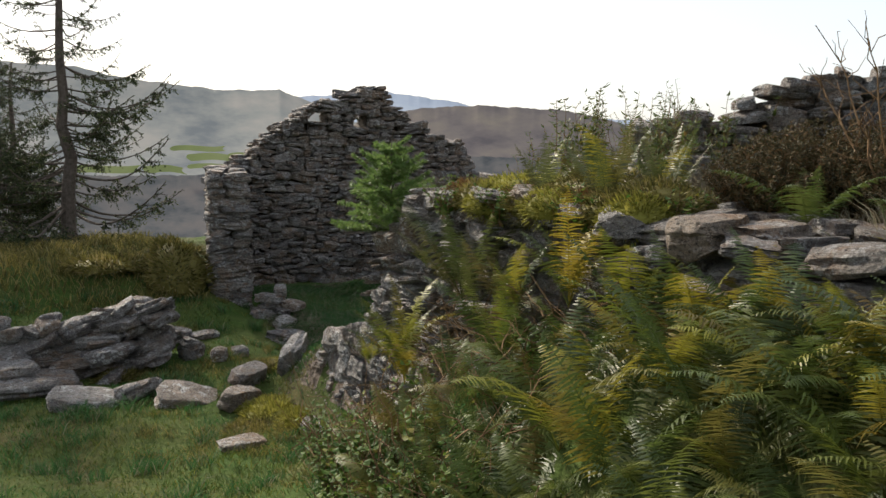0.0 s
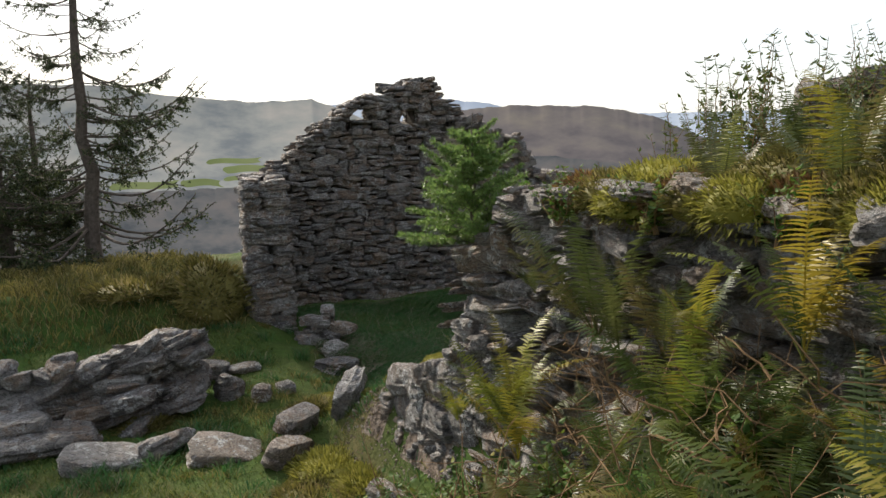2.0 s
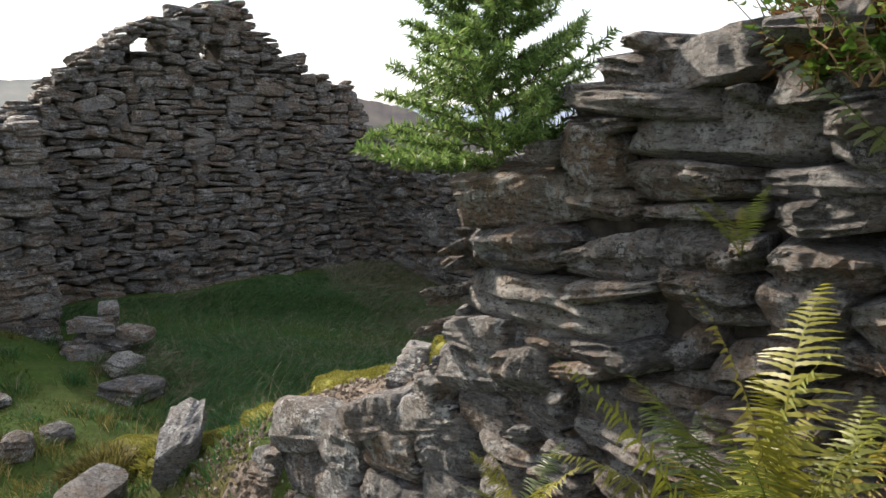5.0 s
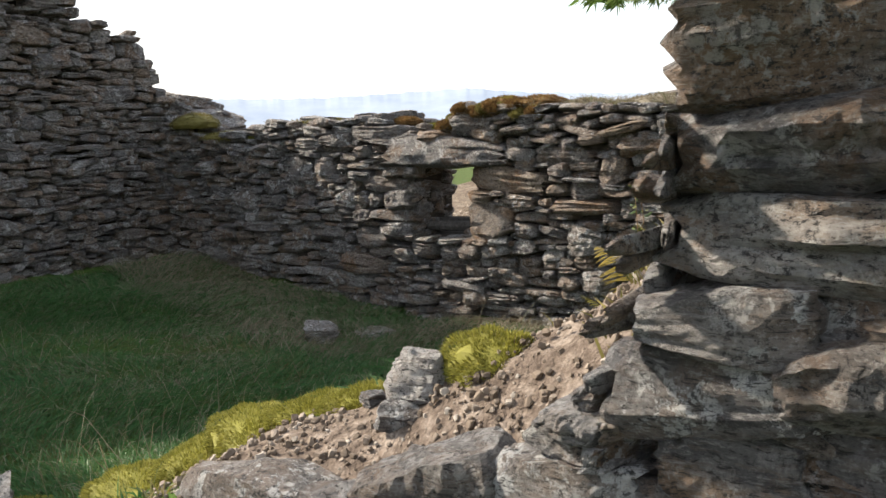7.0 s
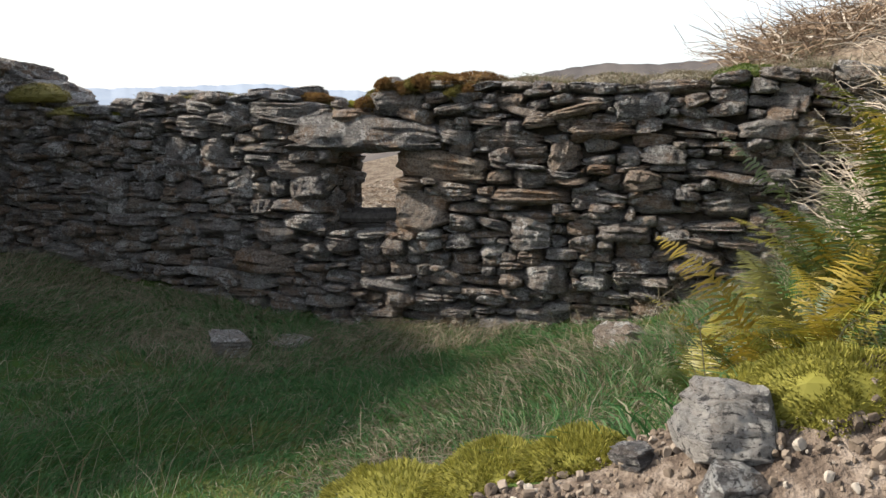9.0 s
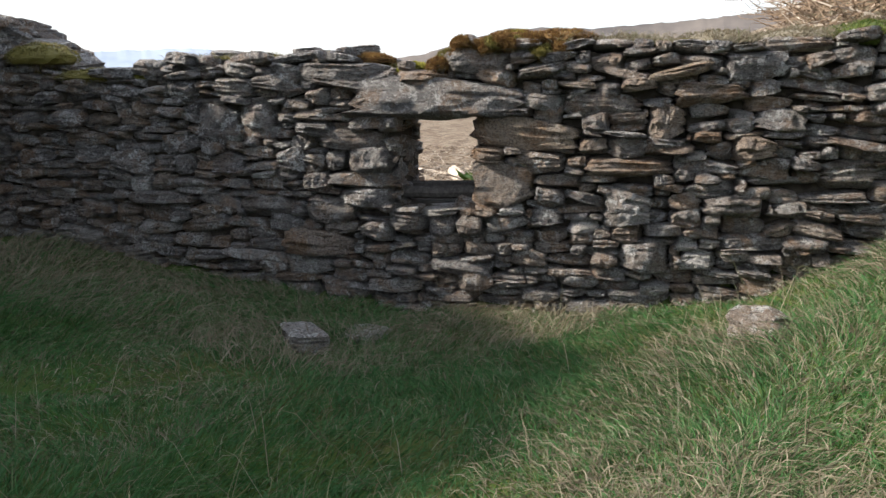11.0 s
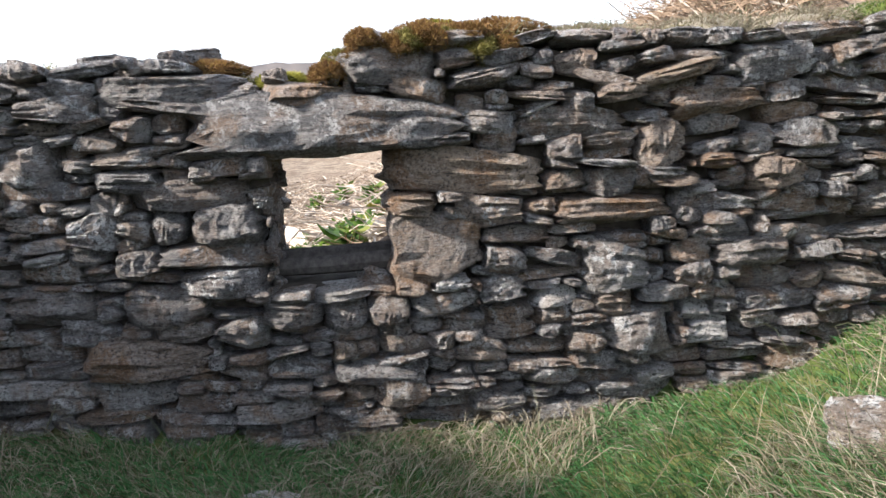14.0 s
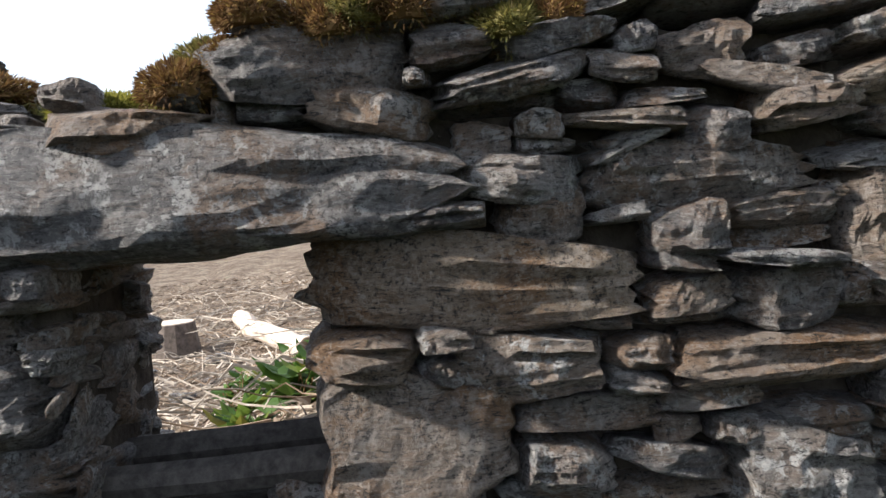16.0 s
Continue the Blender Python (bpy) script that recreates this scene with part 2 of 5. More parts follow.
def part(name, bm, material, parent, label=""):
    me = bpy.data.meshes.new(name)
    bm.to_mesh(me)
    bm.free()
    me.materials.append(material)
    ob = new(name, me)
    ob.parent = parent
    if label:
        tagged(ob, label)
    return ob


def grid_sheet(name, xs, ys, zf, mat, smooth_shade=True):
    X, Y = np.meshgrid(xs, ys)
    Z = zf(X, Y)
    verts = np.stack([X.ravel(), Y.ravel(), Z.ravel()], 1)
    w = len(xs)
    faces = [(j * w + i, j * w + i + 1, (j + 1) * w + i + 1, (j + 1) * w + i) for j in range(len(ys) - 1) for i in range(w - 1)]
    return mesh_object(name, verts, faces, mat, None, smooth_shade)


# ---- ground and distance ----
def spread(a, b, step, far, n=26):
    core = list(np.arange(a, b + 1e-6, step))
    grow = np.geomspace(step * 2, far, n)
    return [a - g for g in grow[::-1]] + core + [b + g for g in grow]


ground = grid_sheet("ground", spread(-4, 13, 0.12, 4500), spread(-3, 17, 0.12, 4500), lambda x, y: np.maximum(ground_z(x, y), -170), [GROUND, BRASH_GROUND])
gm = ground.data
for p in gm.polygons:
    c = p.center
    if c.x > 7.6 + 0.1 * math.sin(c.y * 3) and c.x < 600 and c.y < 400:
        p.material_index = 1
tagged(ground, "rough hillside grass, brown and green, with felled slope", "ground", kind="structure")


def hill(name, label, dist, azel, mat, foot=-9.0, seed=0):
    """A far slope: its skyline by bearing (degrees from +y towards -x) and height angle, from its foot up."""
    az = np.array([p[0] for p in azel][::-1], float)
    el = np.array([p[1] for p in azel][::-1], float)
    steps = np.arange(az[0], az[-1], 0.12)
    line = np.interp(steps, az, el)
    rough = 0.05 * wob(steps, steps * 0 + seed, 3.0) + 0.02 * wob(steps, steps * 0 + seed, 13.0)
    rows = 22
    verts, faces = [], []
    for j in range(rows):
        f = j / (rows - 1)
        for a, e, q in zip(steps, line, rough):
            ang = foot + (e - foot) * f + q * f ** 12
            d = dist * (0.6 + 0.4 * f)
            verts.append((-math.sin(radians(a)) * d, math.cos(radians(a)) * d, 1.0 + d * math.tan(radians(ang))))
    w = len(steps)
    for j in range(rows - 1):
        for i in range(w - 1):
            faces.append((j * w + i + 1, j * w + i, (j + 1) * w + i, (j + 1) * w + i + 1))
    ob = mesh_object(name, verts, faces, mat, None, True)
    return tagged(ob, label, "hill", kind="structure")


# Greyed and bluish tones paint the haze in; hills and pastures glow faintly too.
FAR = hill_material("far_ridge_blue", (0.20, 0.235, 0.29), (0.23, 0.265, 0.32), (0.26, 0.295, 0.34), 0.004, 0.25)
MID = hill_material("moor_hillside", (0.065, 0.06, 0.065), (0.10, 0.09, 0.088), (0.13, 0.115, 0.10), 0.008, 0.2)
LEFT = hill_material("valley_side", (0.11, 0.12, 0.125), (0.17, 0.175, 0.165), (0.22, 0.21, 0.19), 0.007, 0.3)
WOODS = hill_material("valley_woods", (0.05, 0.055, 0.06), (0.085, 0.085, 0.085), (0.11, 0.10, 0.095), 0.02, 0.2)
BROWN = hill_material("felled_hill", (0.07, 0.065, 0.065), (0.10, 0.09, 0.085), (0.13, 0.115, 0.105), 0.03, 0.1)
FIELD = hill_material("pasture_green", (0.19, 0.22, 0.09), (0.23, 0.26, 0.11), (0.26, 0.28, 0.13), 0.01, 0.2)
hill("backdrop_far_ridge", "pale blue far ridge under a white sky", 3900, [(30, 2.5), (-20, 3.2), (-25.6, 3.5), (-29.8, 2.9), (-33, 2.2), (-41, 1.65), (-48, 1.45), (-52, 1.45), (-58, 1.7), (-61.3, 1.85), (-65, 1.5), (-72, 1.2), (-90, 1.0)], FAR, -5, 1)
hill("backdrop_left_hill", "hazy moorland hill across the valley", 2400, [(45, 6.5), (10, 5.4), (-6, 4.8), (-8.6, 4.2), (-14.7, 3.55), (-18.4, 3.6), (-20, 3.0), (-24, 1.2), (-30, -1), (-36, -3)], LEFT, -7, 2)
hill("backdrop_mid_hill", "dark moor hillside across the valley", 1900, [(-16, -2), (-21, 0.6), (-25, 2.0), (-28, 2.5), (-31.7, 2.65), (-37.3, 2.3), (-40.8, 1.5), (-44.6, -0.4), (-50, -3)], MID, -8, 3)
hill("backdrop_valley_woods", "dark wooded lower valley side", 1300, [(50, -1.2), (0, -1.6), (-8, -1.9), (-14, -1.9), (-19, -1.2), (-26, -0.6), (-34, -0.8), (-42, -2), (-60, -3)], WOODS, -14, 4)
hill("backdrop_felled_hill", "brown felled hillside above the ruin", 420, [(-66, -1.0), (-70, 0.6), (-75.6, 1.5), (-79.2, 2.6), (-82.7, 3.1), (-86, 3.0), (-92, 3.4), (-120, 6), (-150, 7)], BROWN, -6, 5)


def field(az0, az1, el0, el1, skew):
    """One pasture on the far slope."""
    n = 10
    verts, faces = [], []
    for j in range(n):
        for i in range(n):
            f, g = i / (n - 1), j / (n - 1)
            a = az0 + (az1 - az0) * f + 0.25 * math.sin(g * 3 + skew)
            e = el0 + (el1 - el0) * g + skew * 0.4 * (f - 0.5) + 0.08 * math.sin(f * 5 + skew * 3)
            d = 1330
            verts.append((-math.sin(radians(a)) * d, math.cos(radians(a)) * d, 1.0 + d * math.tan(radians(e))))
    for j in range(n - 1):
        for i in range(n - 1):
            faces.append((j * n + i + 1, j * n + i, (j + 1) * n + i, (j + 1) * n + i + 1))
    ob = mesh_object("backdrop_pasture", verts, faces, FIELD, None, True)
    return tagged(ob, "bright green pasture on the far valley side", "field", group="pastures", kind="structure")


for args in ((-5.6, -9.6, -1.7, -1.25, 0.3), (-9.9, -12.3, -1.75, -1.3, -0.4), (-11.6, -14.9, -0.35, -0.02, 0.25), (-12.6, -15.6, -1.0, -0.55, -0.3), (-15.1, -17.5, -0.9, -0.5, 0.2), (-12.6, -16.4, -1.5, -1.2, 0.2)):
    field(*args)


# ---- stones ----
def slab_mesh(name, seed, nx=6, ny=4, nz=5, jag=1.0, mat=None, aspect=1.0):
    """A unit block of bedded schist (-0.5 to 0.5): stepped layers, broken corners."""
    r = random.Random(seed)
    bm = bmesh.new()
    lay = [(r.uniform(-0.13, 0.1) * jag, r.uniform(-0.13, 0.1) * jag, r.uniform(-0.10, 0.08) * jag, r.uniform(-0.10, 0.08) * jag) for _ in range(nz + 1)]
    wedge = r.uniform(-0.38, 0.38)
    ends = [0.82 + 0.18 * r.random(), 0.82 + 0.18 * r.random()]
    off = Vector((r.uniform(0, 90), r.uniform(0, 90), r.uniform(0, 90)))
    cuts = []
    for _ in range(15):
        d = Vector((r.gauss(0, 0.75), r.choice((-1, -1, 1)) * r.uniform(0.3, 1.3), r.gauss(0, 0.6))).normalized()
        cuts.append((d, 0.5 * (abs(d.x) + abs(d.y) + abs(d.z)) * r.uniform(0.66, 0.9)))
    grid = {}
    for k in range(nz + 1):
        for j in range(ny + 1):
            for i in range(nx + 1):
                if 0 < i < nx and 0 < j < ny and 0 < k < nz:
                    continue
                x, y, z = i / nx - 0.5, j / ny - 0.5, k / nz - 0.5
                l = lay[k]
                edge = 1.0 if 0 < k < nz else (ends[0] if k == 0 else ends[1])
                px = x * edge * (1 + (l[0] if x < 0 else l[1]) * 2 * abs(x))
                py = y * edge * (1 + (l[2] if y < 0 else l[3]) * 2 * abs(y))
                c = max(abs(x), 0) * max(abs(y), 0) * 4
                px *= 1 - 0.10 * c
                py *= 1 - 0.10 * c
                z *= 1 + wedge * x * 2
                n = noise.noise_vector(Vector((px * 2.2 * aspect, py * 2.2, z * 1.4)) + off)
                n2 = noise.noise_vector(Vector((px * 6 * aspect, py * 6, z * 3)) + off * 2)
                p = Vector((px + 0.06 * n.x * jag / aspect + 0.03 * n2.x / aspect, py + 0.06 * n.y * jag + 0.04 * n2.y, z * (1 - 0.4 * abs(x) ** 1.5) + 0.07 * n.z * jag + 0.035 * n2.z))
                for d, far in cuts:
                    p -= d * max(0.0, p.dot(d) - far)
                p += 0.016 * noise.noise_vector(p * 11 + off)
                grid[i, j, k] = bm.verts.new(p)
    def quad(a, b, c, d):
        bm.faces.new([grid[q] for q in (a, b, c, d)])
    for i in range(nx):
        for j in range(ny):
            quad((i, j, 0), (i, j + 1, 0), (i + 1, j + 1, 0), (i + 1, j, 0))
            quad((i, j, nz), (i + 1, j, nz), (i + 1, j + 1, nz), (i, j + 1, nz))
        for k in range(nz):
            quad((i, 0, k), (i + 1, 0, k), (i + 1, 0, k + 1), (i, 0, k + 1))
            quad((i, ny, k), (i, ny, k + 1), (i + 1, ny, k + 1), (i + 1, ny, k))
    for j in range(ny):
        for k in range(nz):
            quad((0, j, k), (0, j, k + 1), (0, j + 1, k + 1), (0, j + 1, k))
            quad((nx, j, k), (nx, j + 1, k), (nx, j + 1, k + 1), (nx, j, k + 1))
    me = bpy.data.meshes.new(name)
    bm.to_mesh(me)
    bm.free()
    me.materials.append(mat or STONE)
    return me


SLABS = [slab_mesh("stone", 100 + i, 12, 5, 6, 1.0, None, 1.9) for i in range(26)]
LINTEL_MESH = slab_mesh("lintel", 95, 24, 9, 9, 1.0, None, 2.0)
BOULDERS = [slab_mesh("stone", 300 + i, 12, 9, 9, 1.2, None, 1.5) for i in range(10)]
SMALL = [slab_mesh("stone", 500 + i, 4, 3, 3, 1.2) for i in range(14)]
PALES = [slab_mesh("stone", 700 + i, 12, 10, 10, 1.2, STONE_PALE, 1.4) for i in range(8)]
WHITES = [slab_mesh("stone", 800 + i, 12, 10, 10, 1.25, STONE_WHITE) for i in range(4)]
for me_ in WHITES:
    for v_ in me_.vertices:
        k_ = 1 - 0.45 * max(0.0, v_.co.z + 0.2)
        v_.co.x, v_.co.y = v_.co.x * k_ + 0.12 * v_.co.z, v_.co.y * k_
FINE = [slab_mesh("stone", 640 + i, 18, 8, 9, 1.0, None, 2.0) for i in range(16)]
RUSTS = [slab_mesh("stone", 820 + i, 10, 7, 7, 1.1, STONE_RUST) for i in range(4)]
POOL = {}


def coords_of(me):
    """The points and faces of a shared stone mesh, read once."""
    if me.name not in POOL:
        POOL[me.name] = (np.array([v.co[:] for v in me.vertices]), [tuple(p.vertices) for p in me.polygons])
    return POOL[me.name]


class Joined:
    """Gathers many stones into one mesh."""

    def __init__(self):
        self.v, self.f, self.n = [], [], 0

    def add(self, me, m):
        co, faces = coords_of(me)
        a = np.array(m)
        self.v.append(co @ a[:3, :3].T + a[:3, 3])
        self.f += [tuple(i + self.n for i in f) for f in faces]
        self.n += len(co)

    def object(self, name, mat, parent=None):
        return mesh_object(name, np.concatenate(self.v), self.f, mat, parent)


def stone(me, m, parent, name="stone"):
    ob = new(name, me)
    ob.parent = parent
    ob.matrix_basis = m
    return ob


def scaled(m, sx, sy, sz):
    return m @ Matrix.Diagonal((sx, sy, sz, 1))


def pack(seed, u0, u1, base, top, holes=(), size=1.0, specials=()):
    """Random rubble laid bed on bed between u0 and u1: yields (u, z, length, height, special) with each stone resting on those below.
    base and top are functions of u; holes and specials are (ua, ub, za, zb) rectangles kept free."""
    r = random.Random(seed)
    step = 0.02
    n = int((u1 - u0) / step)
    us = u0 + (np.arange(n) + 0.5) * step
    H = np.array([base(u) for u in us])
    T = np.array([top(u) for u in us])
    rects = list(holes) + list(specials)
    out = []
    for _ in range(6000):
        open_ = H < T - 0.015
        if not open_.any():
            break
        i = int(np.argmin(np.where(open_, H, 99)))
        z = H[i]
        a = i
        while a > 0 and open_[a - 1] and abs(H[a - 1] - z) <= 0.036 and i - a < 40:
            a -= 1
        b = i
        while b < n - 1 and open_[b + 1] and abs(H[b + 1] - z) <= 0.036 and b - a < 60:
            b += 1
        z = float(H[a:b + 1].max())
        room = (b - a + 1) * step
        big = r.random()
        L = size * (r.uniform(0.11, 0.2) if big < 0.4 else r.uniform(0.18, 0.34) if big < 0.88 else r.uniform(0.3, 0.5))
        if room - L < 0.07:
            L = room
        k = max(1, int(round(L / step)))
        if L < room and r.random() < 0.5:
            a = b - k + 1
        b2 = min(a + k - 1, n - 1)
        h = min(size * r.choice((0.035, 0.045, 0.05, 0.06, 0.07, 0.085, 0.11)), 0.018 + L * 0.36)
        if big > 0.9:
            h *= 1.5
        ua, ub = us[a] - step / 2, us[b2] + step / 2
        blocked = False
        for ra, rb, za, zb in rects:
            if ub > ra + 0.005 and ua < rb - 0.005 and z < zb - 0.005:
                if z > za - 0.028:
                    sel = (us > ra - 0.012) & (us < rb + 0.012)
                    sel &= (np.arange(n) >= a) & (np.arange(n) <= b2)
                    H[sel] = np.maximum(H[sel], zb)
                    blocked = True
                elif z + h > za - 0.03:
                    h = za - z
        if blocked:
            continue
        h = min(h, max(0.035, float(T[a:b2 + 1].mean()) - z + 0.03))
        out.append(((ua + ub) / 2, z, ub - ua, h))
        H[a:b2 + 1] = z + h
    return out


def face_wall(parent, stones, to_world, seed, depth=0.24, limit=300, near=None, slope=0.0, proud=0.05, joined_mat=None, name="stone", cheap=False):
    """Sets packed stones on a wall face. to_world(u, z, out) gives a place, with out metres in front of the face; its turn is parent-free."""
    r = random.Random(seed)
    order = sorted(stones, key=near) if near else list(stones)
    rest = Joined()
    for c, (u, z, L, h) in enumerate(order):
        small = L < 0.13
        me = r.choice(SMALL if cheap or (small and c >= limit) else SLABS if h < 0.12 else BOULDERS + SLABS[:10])
        d = depth * r.uniform(0.75, 1.15)
        out = r.gauss(0, proud * 0.45)
        m = to_world(u, z + h / 2, out - d / 2 + 0.05)
        tilt = math.degrees(slope) + r.gauss(0, 6.0)
        m = m @ pose(0, 0, 0, r.gauss(0, 5.0), tilt, r.gauss(0, 7.0))
        if r.random() < 0.5:
            m = m @ pose(0, 0, 0, 0, 0, 180)
        m = scaled(m, L * 1.07, d, h * 1.2)
        if c < limit:
            stone(me, m, parent, name)
        else:
            rest.add(me, m)
    if rest.n:
        ob = rest.object("rubble_stone", joined_mat or STONE_J, parent)
        tagged(ob, "small grey schist rubble", kind="stuff")


def core_mesh(name, prof, thick_a, thick_b, along, parent, holes=()):
    """The earth-and-rubble heart of a wall: columns under a top profile. along(u, w, z) gives the world place; prof lists (u, base, top)."""
    bm = bmesh.new()
    for (u0, b0, t0), (u1, b1, t1) in zip(prof, prof[1:]):
        spans = [(b0, t0, b1, t1)]
        for ha, hb, za, zb in holes:
            if u0 >= ha - 1e-6 and u1 <= hb + 1e-6:
                spans = [(b0, za, b1, za), (zb, t0, zb, t1)]
        for q in spans:
            vs = [bm.verts.new(along(u, w, z)) for u, w, z in ((u0, thick_a, q[0]), (u1, thick_a, q[2]), (u1, thick_a, q[3]), (u0, thick_a, q[1]), (u0, thick_b, q[0]), (u1, thick_b, q[2]), (u1, thick_b, q[3]), (u0, thick_b, q[1]))]
            for f in ((0, 1, 2, 3), (5, 4, 7, 6), (3, 2, 6, 7), (4, 5, 1, 0), (4, 0, 3, 7), (1, 5, 6, 2)):
                bm.faces.new([vs[i] for i in f])
    bmesh.ops.recalc_face_normals(bm, faces=bm.faces)
    return part(name, bm, CORE, parent)


def base_of(x, y):
    return gz(x, y) - 0.12


# ---- back wall with the small window ----
wall_back = tagged(new("wall_back"), "dry-stone back wall with a small open window", "wall", kind="structure")
BACK_TOP = ([3.0, 4.5, 5.5, 6.3, 6.8, 7.3, 7.7, 8.1, 8.3, 8.5, 8.66, 8.8, 8.97, 9.2, 9.35, 9.55, 9.7, 9.95, 10.1, 10.4, 10.6, 10.9, 11.4, 11.8, 12.6],
            [1.3, 1.1, 0.86, 0.78, 0.74, 0.74, 0.75, 0.75, 0.78, 0.77, 0.72, 0.63, 0.59, 0.65, 0.70, 0.73, 0.69, 0.70, 0.68, 0.69, 0.70, 0.62, 0.55, 0.62, 0.95])
WIN = (8.53, 9.0, -0.27, 0.31)
LINTEL = (8.24, 9.32, 0.31, 0.52)
# the stones that stand out: (y, z, length, height, dip towards low y in degrees)
DARK_STONES = ((9.35, 0.16, 0.47, 0.11, -1), (9.2, 0.02, 0.28, 0.15, -1), (9.48, -0.30, 0.34, 0.15, 0), (8.96, -0.36, 0.24, 0.10, -5), (8.73, -0.38, 0.18, 0.14, -5), (9.41, 0.60, 0.55, 0.12, -1), (8.51, 0.67, 0.41, 0.12, 0),
               (7.58, 0.14, 0.22, 0.13, -1), (9.44, 0.04, 0.14, 0.12, -4), (9.59, -0.11, 0.2, 0.10, 1), (8.54, -0.37, 0.17, 0.10, -5), (9.37, 0.52, 0.4, 0.06, -9), (9.95, -0.29, 0.35, 0.14, -1), (10.76, -0.26, 0.5, 0.08, -1))
GREY_STONES = ((8.25, 0.345, 0.2, 0.05, 1), (7.72, 0.40, 0.44, 0.12, -1), (7.77, 0.16, 0.16, 0.07, 4), (7.98, -0.07, 0.27, 0.07, -1), (8.03, -0.18, 0.18, 0.10, -3), (6.85, 0.63, 0.32, 0.15, 5), (9.26, -0.10, 0.43, 0.09, -2), (9.22, 0.28, 0.23, 0.07, 3),
               (6.76, 0.0, 0.29, 0.07, -4), (7.07, -0.10, 0.28, 0.09, 2), (6.92, -0.21, 0.37, 0.11, -1), (7.2, -0.29, 0.18, 0.10, -3), (7.1, 0.36, 0.22, 0.07, -1), (6.77, 0.40, 0.25, 0.07, 2), (8.1, 0.62, 0.3, 0.06, 11), (8.01, 0.68, 0.22, 0.05, 8), (9.17, -0.43, 0.2, 0.10, -3), (9.55, -0.28, 0.2, 0.10, -1))
PALE_STONES = ((10.28, 0.25, 0.28, 0.24, -2), (10.97, -0.01, 0.28, 0.14, -2), (10.0, 0.31, 0.26, 0.14, -2), (9.6, 0.23, 0.25, 0.08, -2), (9.76, 0.03, 0.19, 0.13, 3), (10.22, -0.01, 0.23, 0.12, -2), (7.55, -0.24, 0.27, 0.18, -5), (7.45, -0.53, 0.3, 0.16, 1),
               (9.23, -0.21, 0.36, 0.10, 0), (8.09, 0.04, 0.29, 0.11, 0), (8.10, 0.42, 0.28, 0.08, -6), (8.04, -0.31, 0.18, 0.10, 0), (10.56, 0.49, 0.2, 0.12, -7), (9.85, 0.54, 0.3, 0.09, 0), (10.73, -0.15, 0.17, 0.11, -2), (10.56, -0.02, 0.13, 0.11, -2), (9.59, 0.32, 0.24, 0.06, -4))
BROWN_STONES = ((8.19, 0.21, 0.66, 0.16, -5), (8.33, -0.10, 0.38, 0.23, -3), (8.43, 0.08, 0.2, 0.09, -4), (7.56, 0.02, 0.49, 0.10, 2), (7.55, -0.39, 0.2, 0.11, -1), (7.09, 0.46, 0.4, 0.11, 3), (7.34, 0.30, 0.2, 0.2, -3), (7.1, 0.21, 0.19, 0.06, 0),
                (7.28, 0.14, 0.22, 0.04, -1), (6.83, 0.15, 0.23, 0.12, -4), (8.44, -0.27, 0.15, 0.08, -5), (9.59, -0.53, 0.51, 0.15, -5), (8.86, 0.56, 0.32, 0.08, 0), (7.26, 0.60, 0.35, 0.06, 13), (7.51, 0.52, 0.2, 0.07, 0))
WHITE_STONES = ((7.11, -0.54, 0.21, 0.13, -2), (7.16, 0.10, 0.12, 0.05, 1), (8.28, -0.27, 0.16, 0.07, -3), (7.83, -0.35, 0.19, 0.07, 9), (7.19, -0.43, 0.13, 0.08, -4), (7.86, 0.48, 0.16, 0.04, 20))
CHOSEN = [(q, kind) for row, kind in ((DARK_STONES, "dark"), (GREY_STONES, "grey"), (PALE_STONES, "pale"), (BROWN_STONES, "brown"), (WHITE_STONES, "white")) for q in row]


def box_of(q):
    y, z, length, height, dip = q
    return (y - length / 2, y + length / 2, z - height / 2, z + height / 2)


def top_back(u):
    return float(np.interp(u, *BACK_TOP)) + 0.02 * math.sin(u * 17) + 0.015 * math.sin(u * 31)


def back_place(u, z, out):
    return pose(BACK_IN + 0.06 * float(smooth(9, 11, u)) - out, u, z, 0, 0, -90)


stones = pack(11, 3.0, 12.2, lambda u: base_of(BACK_IN, u), top_back, [WIN], 0.85, [box_of(q) for q, kind in CHOSEN] + [LINTEL])
face_wall(wall_back, stones, back_place, 12, near=lambda s: abs(s[0] - 8.1) + abs(s[1] - 0.1) * 0.6, limit=300, slope=radians(1.5))
rs = random.Random(5)
STONE_DARK = stone_material("dark_schist", False, 0.35, 0.35, [(0.0, (0.075, 0.07, 0.07)), (1.0, (0.13, 0.118, 0.11))])
STONE_BROWN = stone_material("brown_schist", False, 0.22, 0.9, [(0.0, (0.20, 0.14, 0.095)), (1.0, (0.30, 0.195, 0.115))])
DARKS = [slab_mesh("stone", 660 + i, 18, 8, 9, 1.0, STONE_DARK, 2.0) for i in range(6)]
BROWNS = [slab_mesh("stone", 680 + i, 18, 8, 9, 1.0, STONE_BROWN, 2.0) for i in range(6)]
KINDS = {"dark": DARKS, "grey": FINE, "pale": PALES, "brown": BROWNS + RUSTS[:2], "white": WHITES}
for (y, z, length, height, dip), kind in CHOSEN:
    stone(rs.choice(KINDS[kind]), scaled(back_place(y, z, -0.09 + rs.uniform(-0.015, 0.03)) @ pose(0, 0, 0, rs.gauss(0, 3), -dip, rs.gauss(0, 4)), length * 1.1, 0.32, height * 1.2), wall_back)
stone(LINTEL_MESH, scaled(back_place(8.78, 0.43, -0.12) @ pose(0, 0, 0, 0, 2, 0), 1.2, 0.46, 0.27), wall_back, "lintel")
